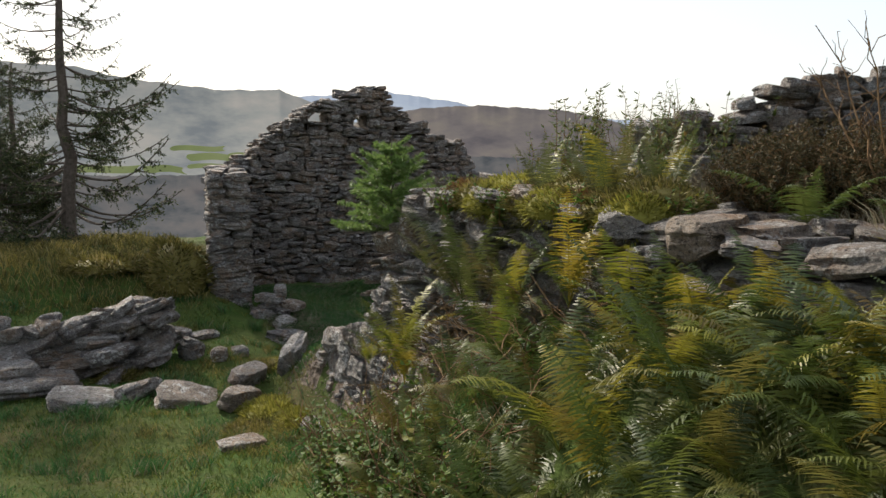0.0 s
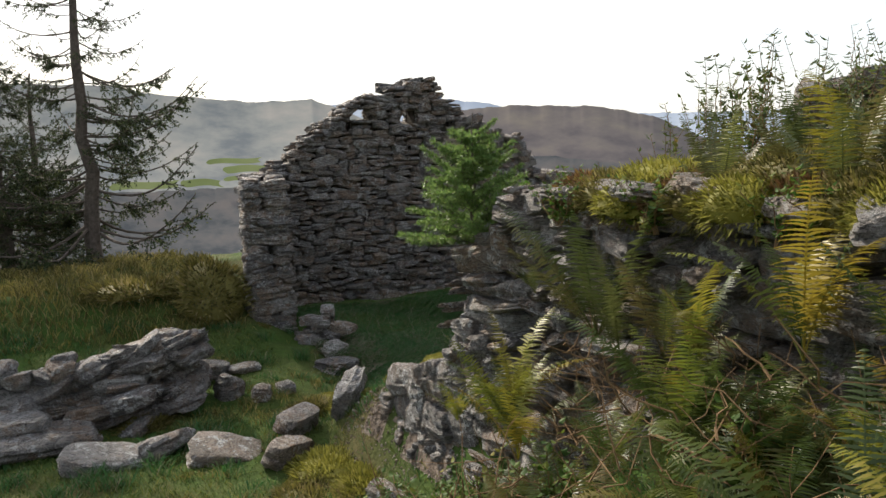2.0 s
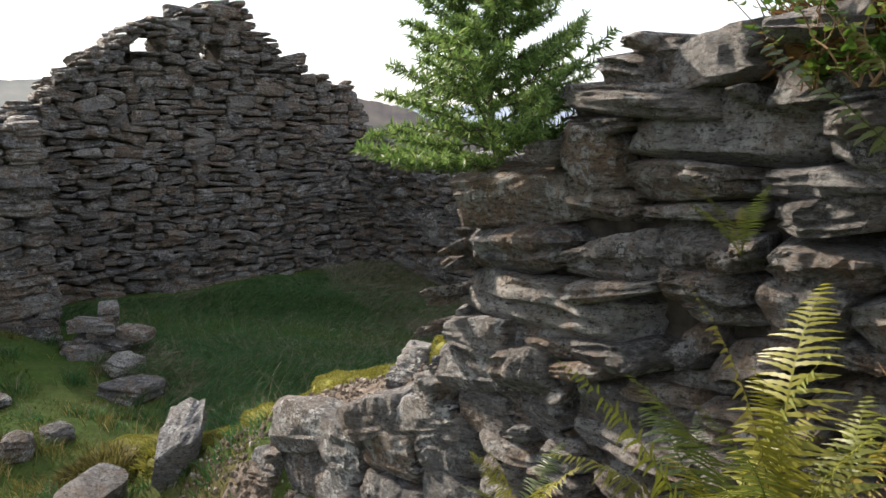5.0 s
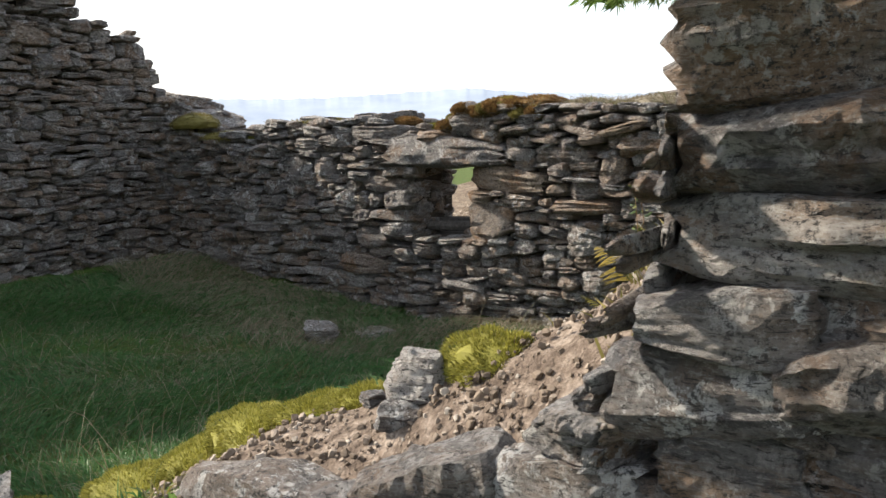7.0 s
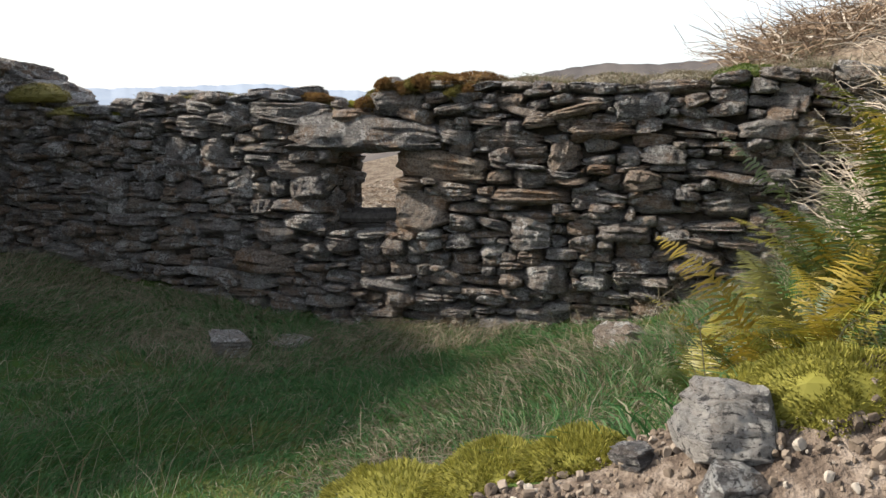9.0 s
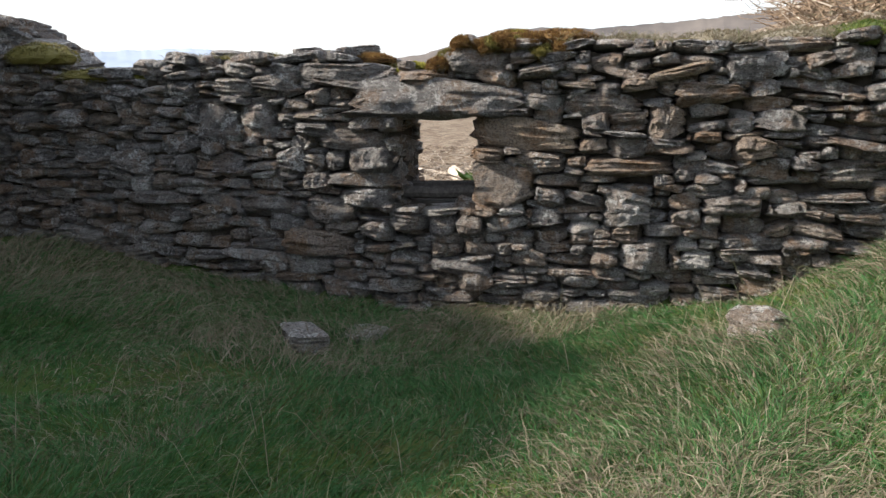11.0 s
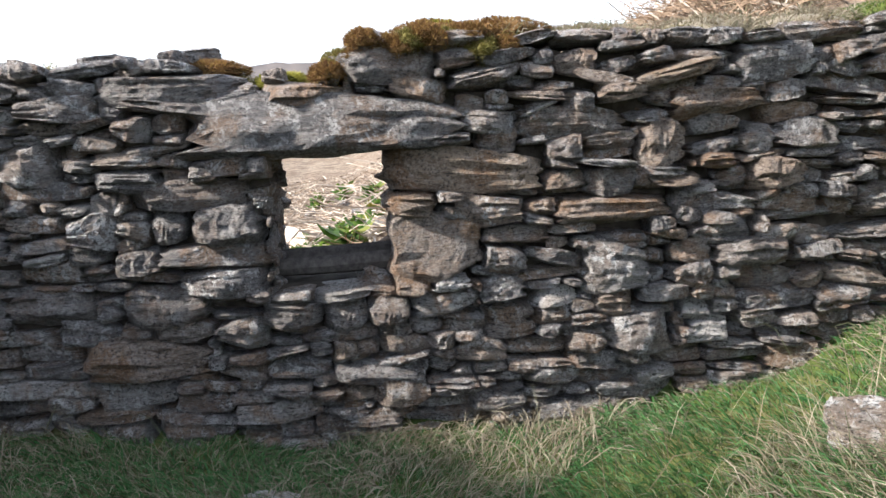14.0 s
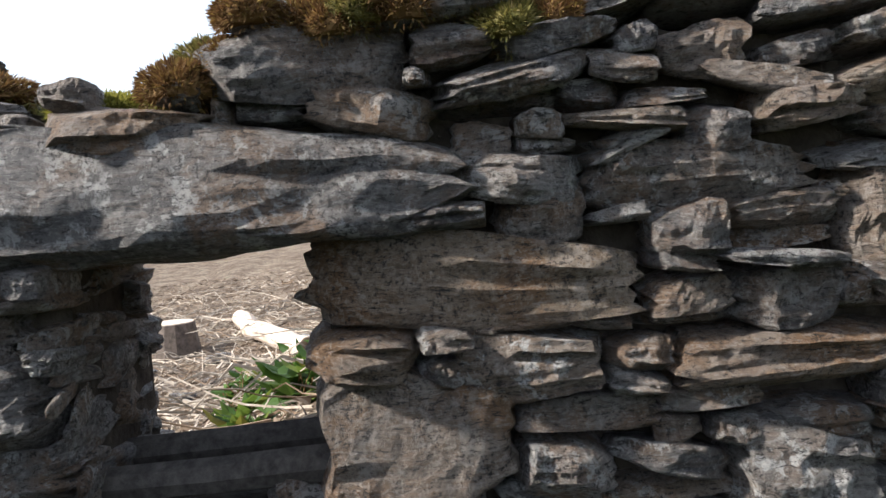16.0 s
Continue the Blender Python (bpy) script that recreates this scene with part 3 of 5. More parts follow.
stone(DARKS[3], scaled(back_place(8.76, 0.42, -0.50) @ pose(0, 0, 0, 0, -2, 0), 1.2, 0.3, 0.2), wall_back, "lintel")
prof = [(u, base_of(7.5, u) - 0.1, top_back(u) - 0.05) for u in sorted(set([round(3.0 + 0.1 * i, 2) for i in range(97)] + [WIN[0] - 0.03, WIN[1] + 0.03]))]
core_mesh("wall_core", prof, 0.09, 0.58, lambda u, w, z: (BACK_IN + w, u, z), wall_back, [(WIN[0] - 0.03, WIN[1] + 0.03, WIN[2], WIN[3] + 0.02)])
# outer face and the window's sides
stones = pack(21, 3.0, 12.6, lambda u: base_of(8.0, u), top_back, [WIN], 1.4, [])
face_wall(wall_back, stones, lambda u, z, out: pose(BACK_OUT + out, u, z, 0, 0, 90), 22, limit=0, cheap=True)
for side, y in ((1, WIN[0]), (-1, WIN[1])):
    jamb = pack(31 + side, 0.1, 0.58, lambda u: WIN[2] - 0.02, lambda u: WIN[3], (), 1.2)
    face_wall(wall_back, jamb, lambda u, z, out, s=side, yy=y: pose(BACK_IN + u, yy + s * (out - 0.06), z, 0, 0, 180 if s > 0 else 0), 41 + side, depth=0.2, limit=40, proud=0.03)

# ---- gable wall ----
wall_gable = tagged(new("wall_gable"), "ruined dry-stone gable with two gaps near its peak", "wall", kind="structure")
GABLE_TOP = ([2.6, 2.95, 3.2, 3.49, 3.7, 3.87, 4.06, 4.29, 4.5, 5.04, 5.49, 5.66, 5.95, 6.19, 6.59, 7.07, 7.19, 7.39, 7.5, 7.9, 8.3],
             [1.13, 1.14, 1.2, 1.31, 1.5, 1.68, 1.79, 1.93, 2.1, 2.21, 2.40, 2.36, 2.05, 1.88, 1.64, 1.52, 1.36, 1.02, 0.95, 1.0, 0.8])
GAPS = [(4.46, 4.76, 1.83, 2.0), (4.37, 4.46, 1.72, 1.82), (5.18, 5.40, 1.77, 1.97), (5.86, 5.94, 1.71, 1.80)]


def top_gable(u):
    return float(np.interp(u, *GABLE_TOP)) + 0.03 * math.sin(u * 19)


stones = pack(51, 2.98, 8.2, lambda u: base_of(u, GABLE_IN), top_gable, GAPS, 0.85)
face_wall(wall_gable, stones, lambda u, z, out: pose(u, GABLE_IN - out, z), 52, limit=300, near=lambda s: abs(s[0] - 5.2) + abs(s[1] - 0.8) * 0.5)
xs = sorted(set([round(3.06 + 0.08 * i, 2) for i in range(64)] + [g for q in GAPS for g in q[:2]]))
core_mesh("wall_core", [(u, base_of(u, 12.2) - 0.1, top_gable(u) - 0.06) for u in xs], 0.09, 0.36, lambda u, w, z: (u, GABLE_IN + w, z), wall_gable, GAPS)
stones = pack(61, 2.98, 8.2, lambda u: base_of(u, GABLE_OUT), top_gable, [(a, b_, c_ + 0.03, d_ + 0.06) for a, b_, c_, d_ in GAPS], 1.3)
face_wall(wall_gable, stones, lambda u, z, out: pose(u, GABLE_IN + 0.45 + out, z, 0, 0, 180), 62, limit=0, cheap=True)

# ---- front wall: the stub by the gable, the doorway, the broken end, the long run behind the ferns ----
wall_front = tagged(new("wall_front"), "broken dry-stone front wall, mossy on top", "wall", kind="structure")
FRONT_TOP = ([-1.5, 0.5, 1.8, 2.3, 2.7, 3.2, 3.7, 4.2, 4.7, 5.12, 5.16, 5.45, 5.66, 5.7, 5.84, 6.0, 6.3, 6.6, 6.8, 7.05, 7.3],
             [1.1, 1.1, 1.12, 1.16, 1.18, 1.18, 1.22, 1.22, 1.18, 1.18, 0.98, 0.90, 0.84, 0.50, 0.33, 0.22, 0.08, -0.05, -0.14, -0.4, -0.5])


def top_front(u):
    return float(np.interp(u, *FRONT_TOP)) + 0.015 * math.sin(u * 23)


# the courses of its broken end: (y, z, length, height, dip towards low y in degrees)
END_STONES = ((5.05, 1.06, 0.52, 0.07, -5), (5.16, 0.92, 0.17, 0.13, -15), (4.83, 0.97, 0.46, 0.13, 0), (5.45, 0.82, 0.43, 0.15, 4), (5.15, 0.80, 0.18, 0.09, -10), (4.9, 0.85, 0.32, 0.08, 2), (5.45, 0.66, 0.4, 0.14, 5), (5.1, 0.66, 0.33, 0.10, 6),
              (4.91, 0.73, 0.25, 0.09, 5), (5.31, 0.50, 0.7, 0.13, -3), (4.58, 0.81, 0.26, 0.08, 6), (4.57, 0.71, 0.26, 0.09, 6), (4.5, 1.0, 0.2, 0.06, 4), (4.6, 1.09, 0.24, 0.10, 1), (5.11, 0.41, 0.26, 0.08, 4), (4.85, 0.62, 0.22, 0.09, 2))
RAMP_STONES = ((5.56, 0.40, 0.25, 0.09, 3), (5.58, 0.29, 0.3, 0.12, 6), (5.39, 0.33, 0.2, 0.11, 6), (6.54, -0.13, 0.34, 0.17, 8), (6.08, 0.02, 0.3, 0.13, 14), (5.98, -0.08, 0.28, 0.17, 6), (6.27, -0.16, 0.25, 0.20, 8), (6.53, -0.31, 0.31, 0.19, 4),
               (5.72, 0.02, 0.25, 0.19, 7), (5.55, 0.17, 0.22, 0.13, 6), (5.35, 0.21, 0.2, 0.12, 6), (5.81, 0.08, 0.26, 0.12, 12), (6.27, -0.36, 0.3, 0.2, 2), (5.95, -0.27, 0.34, 0.19, 4), (5.66, -0.2, 0.3, 0.22, 3))
FRONT_MADE = [box_of(q) for q in END_STONES + RAMP_STONES]
stones = pack(71, -1.5, 5.72, lambda u: base_of(2.5, u), top_front, (), 1.35, FRONT_MADE)
face_wall(wall_front, stones, lambda u, z, out: pose(FRONT_OUT - out, u, z, 0, 0, -90), 72, limit=300, near=lambda s: abs(s[0] - 5.3), depth=0.34, proud=0.07)
low = pack(73, 5.72, 6.95, lambda u: base_of(2.5, u), lambda u: top_front(u) - 0.14, (), 0.8, FRONT_MADE)
face_wall(wall_front, low, lambda u, z, out: pose(FRONT_OUT - out, u, z, 0, 0, -90), 74, limit=160, depth=0.22, proud=0.05)
re_ = random.Random(27)
for k, (y, z, length, height, dip) in enumerate(END_STONES + RAMP_STONES):
    me = re_.choice(FINE + PALES[:5] + DARKS[:3] if k < len(END_STONES) else PALES + BOULDERS + DARKS[:4])
    deep = 0.46 if k < len(END_STONES) else 0.2
    stone(me, scaled(pose(FRONT_OUT + deep / 2 - 0.05 + re_.uniform(-0.03, 0.03), y, z, 0, 0, -90) @ pose(0, 0, 0, re_.gauss(0, 3), -dip, re_.gauss(0, 5)), length * 1.1, deep, height * 1.2), wall_front)
for i, (z, h, w, y) in enumerate(((0.74, 0.2, 0.55, 5.42), (0.56, 0.15, 0.6, 5.48), (0.38, 0.12, 0.5, 5.55), (0.90, 0.15, 0.5, 5.32), (1.02, 0.12, 0.5, 5.2))):
    stone(DARKS[1] if i == 1 else BOULDERS[i + 1], scaled(pose(3.0, y, z, 0, 2 * i - 4, 6 * i - 10), w, 0.46, h), wall_front)
stone(FINE[8], scaled(pose(2.82, 4.86, 1.14, 0, 1, -90), 0.5, 0.4, 0.10), wall_front, "capstone")
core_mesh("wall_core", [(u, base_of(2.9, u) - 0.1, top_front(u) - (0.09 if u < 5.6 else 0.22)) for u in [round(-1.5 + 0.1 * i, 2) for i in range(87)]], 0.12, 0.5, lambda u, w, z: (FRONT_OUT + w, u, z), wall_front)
# the broken end, stepping down
end = pack(81, 0.0, 0.6, lambda u: 0.1, lambda u: 0.42, (), 1.5)
face_wall(wall_front, end, lambda u, z, out: pose(FRONT_OUT + u, 5.56 + out, z, 0, 0, 180), 82, limit=60, depth=0.4, proud=0.06)
stones = pack(91, -1.5, 5.6, lambda u: base_of(3.3, u), top_front, (), 1.5)
face_wall(wall_front, stones, lambda u, z, out: pose(FRONT_IN + out, u, z, 0, 0, 90), 92, limit=0, proud=0.07, cheap=True)

wall_stub = tagged(new("wall_stub"), "ruined stub of front wall beside the doorway", "wall", kind="structure")


def top_stub(u):
    return float(np.interp(u, [11.0, 11.2, 11.6, 12.1], [1.06, 1.14, 1.16, 1.2]))


for seed, place, lim in ((101, lambda u, z, out: pose(FRONT_OUT + 0.12 + 0.26 * (u - 11.1) - out, u, z, 0, 0, -105), 80), (103, lambda u, z, out: pose(FRONT_IN + out, u, z, 0, 0, 90), 80)):
    face_wall(wall_stub, pack(seed, 11.1, 12.05, lambda u: base_of(2.9, u), top_stub, (), 1.15), place, seed + 1, limit=lim)
face_wall(wall_stub, pack(105, 0.12, 0.66, lambda u: base_of(2.9, 11.0), lambda u: 1.1, (), 1.25), lambda u, z, out: pose(FRONT_OUT + u, 11.12 - out, z), 106, limit=80, depth=0.4, proud=0.08)
core_mesh("wall_core", [(u, -1.0, top_stub(u) - 0.08) for u in (11.2, 11.5, 11.8, 12.08)], 0.44, 0.56, lambda u, w, z: (FRONT_OUT + w, u, z), wall_stub)
for x, z, w, h, tilt in ((4.46, 1.94, 0.24, 0.06, -38), (4.78, 1.93, 0.16, 0.06, 40), (5.20, 1.93, 0.16, 0.06, -48), (5.3, 2.01, 0.34, 0.08, 6)):
    stone(SLABS[int(x * 10) % 20], scaled(pose(x, GABLE_IN + 0.12, z, 0, tilt, 0), w, 0.3, h), wall_gable)


# ---- plant materials ----
def fern_material(name, stops, old):
    n = Nodes(name)
    rnd = n.node("ObjectInfo").outputs["Random"]
    pos = n.node("TexCoord").outputs["Object"]
    ln = n.t.nodes.new("ShaderNodeVectorMath")
    ln.operation = "LENGTH"
    n.t.links.new(pos, ln.inputs[0])
    s = ln.outputs["Value"]
    green = n.ramp(rnd, stops)
    green = n.mix(n.math("MULTIPLY", n.noise(pos, 14, 3), 0.6), green, (0.05, 0.08, 0.02))
    age = n.math("ADD", n.math("MULTIPLY", s, 0.75), n.math("ADD", n.math("MULTIPLY", n.math("FRACT", n.math("MULTIPLY", rnd, 7.0)), 0.55), n.math("MULTIPLY", n.noise(pos, 6, 3), 0.4)))
    col = n.mix(n.ramp(age, [(old, (0, 0, 0)), (old + 0.25, (1, 1, 1))]), green, (0.21, 0.09, 0.025))
    return n.leafy(col, 0.36, 0.44, 0.4)


def leaf_material(name, stops, through=0.35, rough=0.45, scale=9, island=True):
    n = Nodes(name)
    rnd = n.node("NewGeometry").outputs["Random Per Island"] if island else n.node("ObjectInfo").outputs["Random"]
    col = n.ramp(rnd, stops)
    col = n.mix(n.math("MULTIPLY", n.noise(n.place(), scale, 3), 0.5), col, tuple(c * 0.5 for c in stops[0][1]))
    return n.leafy(col, through, rough)


FERN = fern_material("fern_frond", [(0.0, (0.045, 0.07, 0.02)), (0.4, (0.085, 0.115, 0.025)), (0.7, (0.14, 0.15, 0.03)), (0.88, (0.17, 0.15, 0.035)), (1.0, (0.19, 0.11, 0.03))], 1.02)
# Lighter, yellower fronds: autumn colour, with sunlit brightness put into it as well.
FERN_GOLD = fern_material("sunlit_autumn_frond", [(0.0, (0.16, 0.19, 0.025)), (0.5, (0.30, 0.27, 0.03)), (1.0, (0.38, 0.25, 0.03))], 1.08)
GRASS = leaf_material("long_grass", [(0.0, (0.032, 0.105, 0.028)), (0.45, (0.055, 0.15, 0.042)), (0.8, (0.10, 0.17, 0.06)), (0.9, (0.17, 0.155, 0.095)), (1.0, (0.30, 0.27, 0.19))], 0.35, 0.5)
STRAW = leaf_material("straw_grass", [(0.0, (0.14, 0.115, 0.075)), (0.4, (0.24, 0.20, 0.135)), (0.75, (0.36, 0.32, 0.24)), (1.0, (0.10, 0.13, 0.05))], 0.35, 0.55)
SWARD = leaf_material("short_sward", [(0.0, (0.035, 0.07, 0.012)), (0.5, (0.085, 0.13, 0.025)), (0.8, (0.17, 0.19, 0.04)), (1.0, (0.26, 0.22, 0.08))], 0.35, 0.5)
MOSS = leaf_material("moss", [(0.0, (0.12, 0.12, 0.02)), (0.5, (0.27, 0.26, 0.045)), (1.0, (0.42, 0.38, 0.09))], 0.35, 0.7)
TURF = leaf_material("wall_top_turf", [(0.0, (0.07, 0.065, 0.02)), (0.4, (0.15, 0.14, 0.035)), (0.75, (0.26, 0.22, 0.06)), (1.0, (0.34, 0.27, 0.13))], 0.35, 0.6)
RED_MOSS = leaf_material("rusty_moss", [(0.0, (0.08, 0.045, 0.02)), (0.5, (0.21, 0.11, 0.045)), (1.0, (0.30, 0.21, 0.06))], 0.3, 0.8)
NEEDLES = leaf_material("young_spruce_needles", [(0.0, (0.09, 0.17, 0.04)), (0.5, (0.17, 0.27, 0.07)), (1.0, (0.28, 0.36, 0.11))], 0.45, 0.45)
DARK_NEEDLES = leaf_material("conifer_needles", [(0.0, (0.02, 0.035, 0.015)), (0.6, (0.05, 0.07, 0.025)), (1.0, (0.13, 0.14, 0.05))], 0.3, 0.55)
HERB = leaf_material("herb_leaves", [(0.0, (0.04, 0.09, 0.015)), (0.5, (0.09, 0.16, 0.025)), (0.85, (0.17, 0.22, 0.04)), (1.0, (0.28, 0.22, 0.04))], 0.4, 0.6)
WILLOWHERB = leaf_material("willowherb_leaves", [(0.0, (0.05, 0.08, 0.025)), (0.5, (0.10, 0.135, 0.035)), (0.85, (0.17, 0.18, 0.055)), (1.0, (0.20, 0.12, 0.04))], 0.35, 0.5)
LITTER = leaf_material("woody_litter", [(0.0, (0.10, 0.07, 0.05)), (0.4, (0.24, 0.18, 0.13)), (0.8, (0.42, 0.35, 0.27)), (1.0, (0.60, 0.54, 0.45))], 0.1, 0.8)
HEATHER = leaf_material("heather_sprigs", [(0.0, (0.03, 0.028, 0.014)), (0.5, (0.06, 0.055, 0.02)), (0.8, (0.12, 0.085, 0.035)), (1.0, (0.19, 0.10, 0.045))], 0.2, 0.7)


def wood_material(name, a, b, scale=18):
    n = Nodes(name)
    v = n.place(n.node("ObjectInfo").outputs["Random"])
    f = n.noise(v, scale, 5, 0.7)
    return n.done(n.ramp(f, [(0.3, a), (0.7, b)]), 0.85, n.bump(f, 0.7, 0.006), 0.2)


BARK = wood_material("conifer_bark", (0.05, 0.04, 0.032), (0.15, 0.12, 0.10))
STEM = wood_material("plant_stem", (0.10, 0.055, 0.025), (0.22, 0.14, 0.07))
DEADWOOD = wood_material("bleached_dead_wood", (0.26, 0.21, 0.16), (0.52, 0.46, 0.38))
BROWNWOOD = wood_material("brown_brash", (0.11, 0.075, 0.05), (0.30, 0.22, 0.15))
TIMBER = wood_material("old_sill_timber", (0.025, 0.022, 0.02), (0.10, 0.09, 0.08), 26)
BIRCH = wood_material("pale_log_bark", (0.34, 0.25, 0.18), (0.62, 0.54, 0.45), 8)


def soil_material():
    n = Nodes("stony_soil")
    v = n.place()
    f = n.noise(v, 16, 6, 0.7)
    col = n.ramp(f, [(0.30, (0.045, 0.033, 0.025)), (0.48, (0.13, 0.10, 0.078)), (0.70, (0.30, 0.25, 0.205))])
    return n.done(col, 0.95, n.bump(n.math("ADD", f, n.noise(v, 60, 4)), 1.0, 0.02), 0.15)


SOIL = soil_material()
gm.materials.append(SOIL)
for p in gm.polygons:
    c = p.center
    if 2.52 + 0.06 * math.sin(c.y * 7) < c.x < 3.2 + 0.1 * math.sin(c.y * 9) + 0.25 * float(smooth(6.3, 6.0, c.y)) and 5.5 < c.y < 7.0 + 0.15 * math.sin(c.x * 11):
        p.material_index = 2


# ---- blades: grass, moss, needles ----
def blades(name, base, tip, width, mat, parent=None, bend=0.35, seed=1):
    """Many tapering blades from base to tip points (arrays n x 3), one mesh."""
    rng = np.random.default_rng(seed)
    n = len(base)
    d = tip - base
    side = np.cross(d, rng.normal(size=(n, 3)))
    side /= np.linalg.norm(side, axis=1)[:, None] + 1e-9
    w = np.broadcast_to(np.asarray(width, float), (n,))[:, None] * side * 0.5
    mid = base + d * 0.5
    mid[:, 2] += np.linalg.norm(d, axis=1) * bend * 0.5
    v = np.stack([base - w, base + w, mid + w * 0.8, mid - w * 0.8, tip], 1).reshape(-1, 3)
    i = np.arange(n) * 5
    loops = np.stack([i, i + 1, i + 2, i + 3, i + 3, i + 2, i + 4], 1).ravel()
    starts = np.stack([np.arange(n) * 7, np.arange(n) * 7 + 4], 1).ravel()
    me = bpy.data.meshes.new(name)
    me.vertices.add(len(v))
    me.vertices.foreach_set("co", v.ravel())
    me.loops.add(len(loops))
    me.loops.foreach_set("vertex_index", loops.astype(np.int32))
    me.polygons.add(2 * n)
    me.polygons.foreach_set("loop_start", starts.astype(np.int32))
    me.update(calc_edges=True)
    me.materials.append(mat)
    ob = new(name, me)
    if parent is not None:
        ob.parent = parent
    return ob


def grass_patch(name, label, n, x0, x1, y0, y1, h, mat, keep=None, width=0.006, lean=0.6, seed=1, comb=None, tuft=0.0):
    rng = np.random.default_rng(seed)
    x, y = rng.uniform(x0, x1, n), rng.uniform(y0, y1, n)
    if tuft > 0:
        k = max(8, n // 45)
        cx, cy = rng.uniform(x0, x1, k), rng.uniform(y0, y1, k)
        pick = rng.integers(0, k, n)
        x, y = cx[pick] + rng.normal(0, tuft, n), cy[pick] + rng.normal(0, tuft, n)
    if keep is not None:
        m = keep(x, y)
        x, y = x[m], y[m]
    n = len(x)
    base = np.stack([x, y, ground_z(x, y) - 0.015], 1)
    hh = h * (0.55 + 0.45 * wob(x, y, 1.4, seed)) * rng.uniform(0.5, 1.25, n) + h * 0.3
    ang = rng.uniform(0, 2 * np.pi, n)
    if comb is not None:
        ang = comb + 2.2 * wob(x, y, 1.3, 3) + rng.normal(0, 0.85, n)
    ln = hh * lean * rng.uniform(0.4, 1.5, n)
    tip = base + np.stack([np.cos(ang) * ln, np.sin(ang) * ln, hh], 1)
    ob = blades(name, base, tip, width * rng.uniform(0.6, 1.4, n), mat, None, 0.4, seed)
    return tagged(ob, label, "grass", kind="stuff")


def in_room(x, y):
    return (x > 3.3 - 0.15 * np.sin(y * 5)) & (x < 7.22) & (y > 5.6) & (y < 11.85)


def off_soil(x, y):
    return ~((x > 2.5) & (x < 3.3) & (y > 5.5) & (y < 6.95))


grass_patch("room_grass", "long wind-combed green and brown grass", 105000, 3.2, 7.25, 5.6, 11.9, 0.07, GRASS, in_room, 0.0042, 1.7, 3, 0.3)
grass_patch("room_straw_grass", "straw-coloured long dead grass", 42000, 3.2, 7.25, 5.6, 11.9, 0.095, STRAW, lambda x, y: in_room(x, y) & (wob(x, y, 0.8, 5) + 0.7 * smooth(5.6, 7.0, x) > 0.25), 0.004, 1.7, 4, -0.5)
grass_patch("room_thatch", "flattened mat of dead straw grass", 40000, 3.3, 7.25, 5.8, 11.9, 0.03, STRAW, lambda x, y: in_room(x, y) & (wob(x, y, 1.1, 11) + 0.6 * smooth(6.2, 7.1, x) > 0.3), 0.005, 4.5, 15, 0.9)
grass_patch("room_grass_wisps", "thin tall pale grass stalks", 900, 3.3, 7.2, 5.8, 11.8, 0.30, STRAW, in_room, 0.003, 0.8, 14)
grass_patch("path_grass", "short bright green hill turf", 52000, -1.6, 2.7, 1.5, 11.0, 0.055, SWARD, off_soil, 0.006, 0.8, 5)
grass_patch("path_grass_tufts", "green and brown grass tufts", 15000, -1.0, 3.2, 2.5, 11.6, 0.12, GRASS, off_soil, 0.006, 0.8, 6, None, 0.05)
grass_patch("path_moss_tufts", "yellow-green mossy grass tufts", 22000, -0.6, 3.2, 3.0, 11.4, 0.085, TURF, lambda x, y: off_soil(x, y) & (wob(x, y, 1.5, 21) + 0.5 * smooth(1.0, 2.2, x) > 0.15), 0.005, 0.8, 26, None, 0.06)
grass_patch("bank_grass", "rough brown-green grass on the bank by the trees", 24000, -4.0, 2.6, 10.9, 15.5, 0.14, TURF, None, 0.011, 0.7, 7)
grass_patch("top_grass", "grassy turf on the filled end of the ruin", 26000, 2.75, 6.0, 1.6, 5.9, 0.085, TURF, None, 0.006, 0.9, 8)
grass_patch("top_straw_grass", "straw grass tufts on the ruined wall", 7000, 2.7, 5.0, 1.2, 5.4, 0.24, STRAW, None, 0.004, 0.7, 9, None, 0.05)
grass_patch("hill_grass", "pale straw grass on the felled bank", 9000, 7.7, 10.5, 4.0, 9.0, 0.13, STRAW, lambda x, y: wob(x, y, 1.3, 8) > 0.1, 0.006, 0.9, 10, None, 0.08)


def top_tufts(name, label, n, y0, y1, h, mat, seed, lean=0.9):
    """Grass rooted along the top of the back wall, hanging a little over its edge."""
    g = np.random.default_rng(seed)
    k = max(6, n // 60)
    cy, cx = g.uniform(y0, y1, k), g.uniform(0.08, 0.5, k)
    pick = g.integers(0, k, n)
    y, x = cy[pick] + g.normal(0, 0.05, n), BACK_IN + cx[pick] + g.normal(0, 0.04, n)
    base = np.stack([x, y, np.interp(y, *BACK_TOP)], 1)
    a, hh = g.uniform(0, 6.28, n), h * g.uniform(0.3, 1.2, n)
    tip = base + np.stack([np.cos(a) * hh * lean - 0.3 * hh, np.sin(a) * hh * lean, hh * g.uniform(0.2, 1.0, n)], 1)
    return tagged(blades(name, base, tip, 0.004, mat, None, 0.4, seed), label, "grass", kind="stuff")


top_tufts("wall_top_straw", "pale straw grass along the wall top", 7000, 5.6, 8.0, 0.10, STRAW, 51)
top_tufts("wall_top_turf", "thin mossy turf along the wall top", 5000, 5.6, 8.7, 0.05, TURF, 52, 1.4)
top_tufts("wall_top_turf", "thin mossy turf along the wall top", 2200, 8.9, 11.6, 0.04, TURF, 53, 1.4)


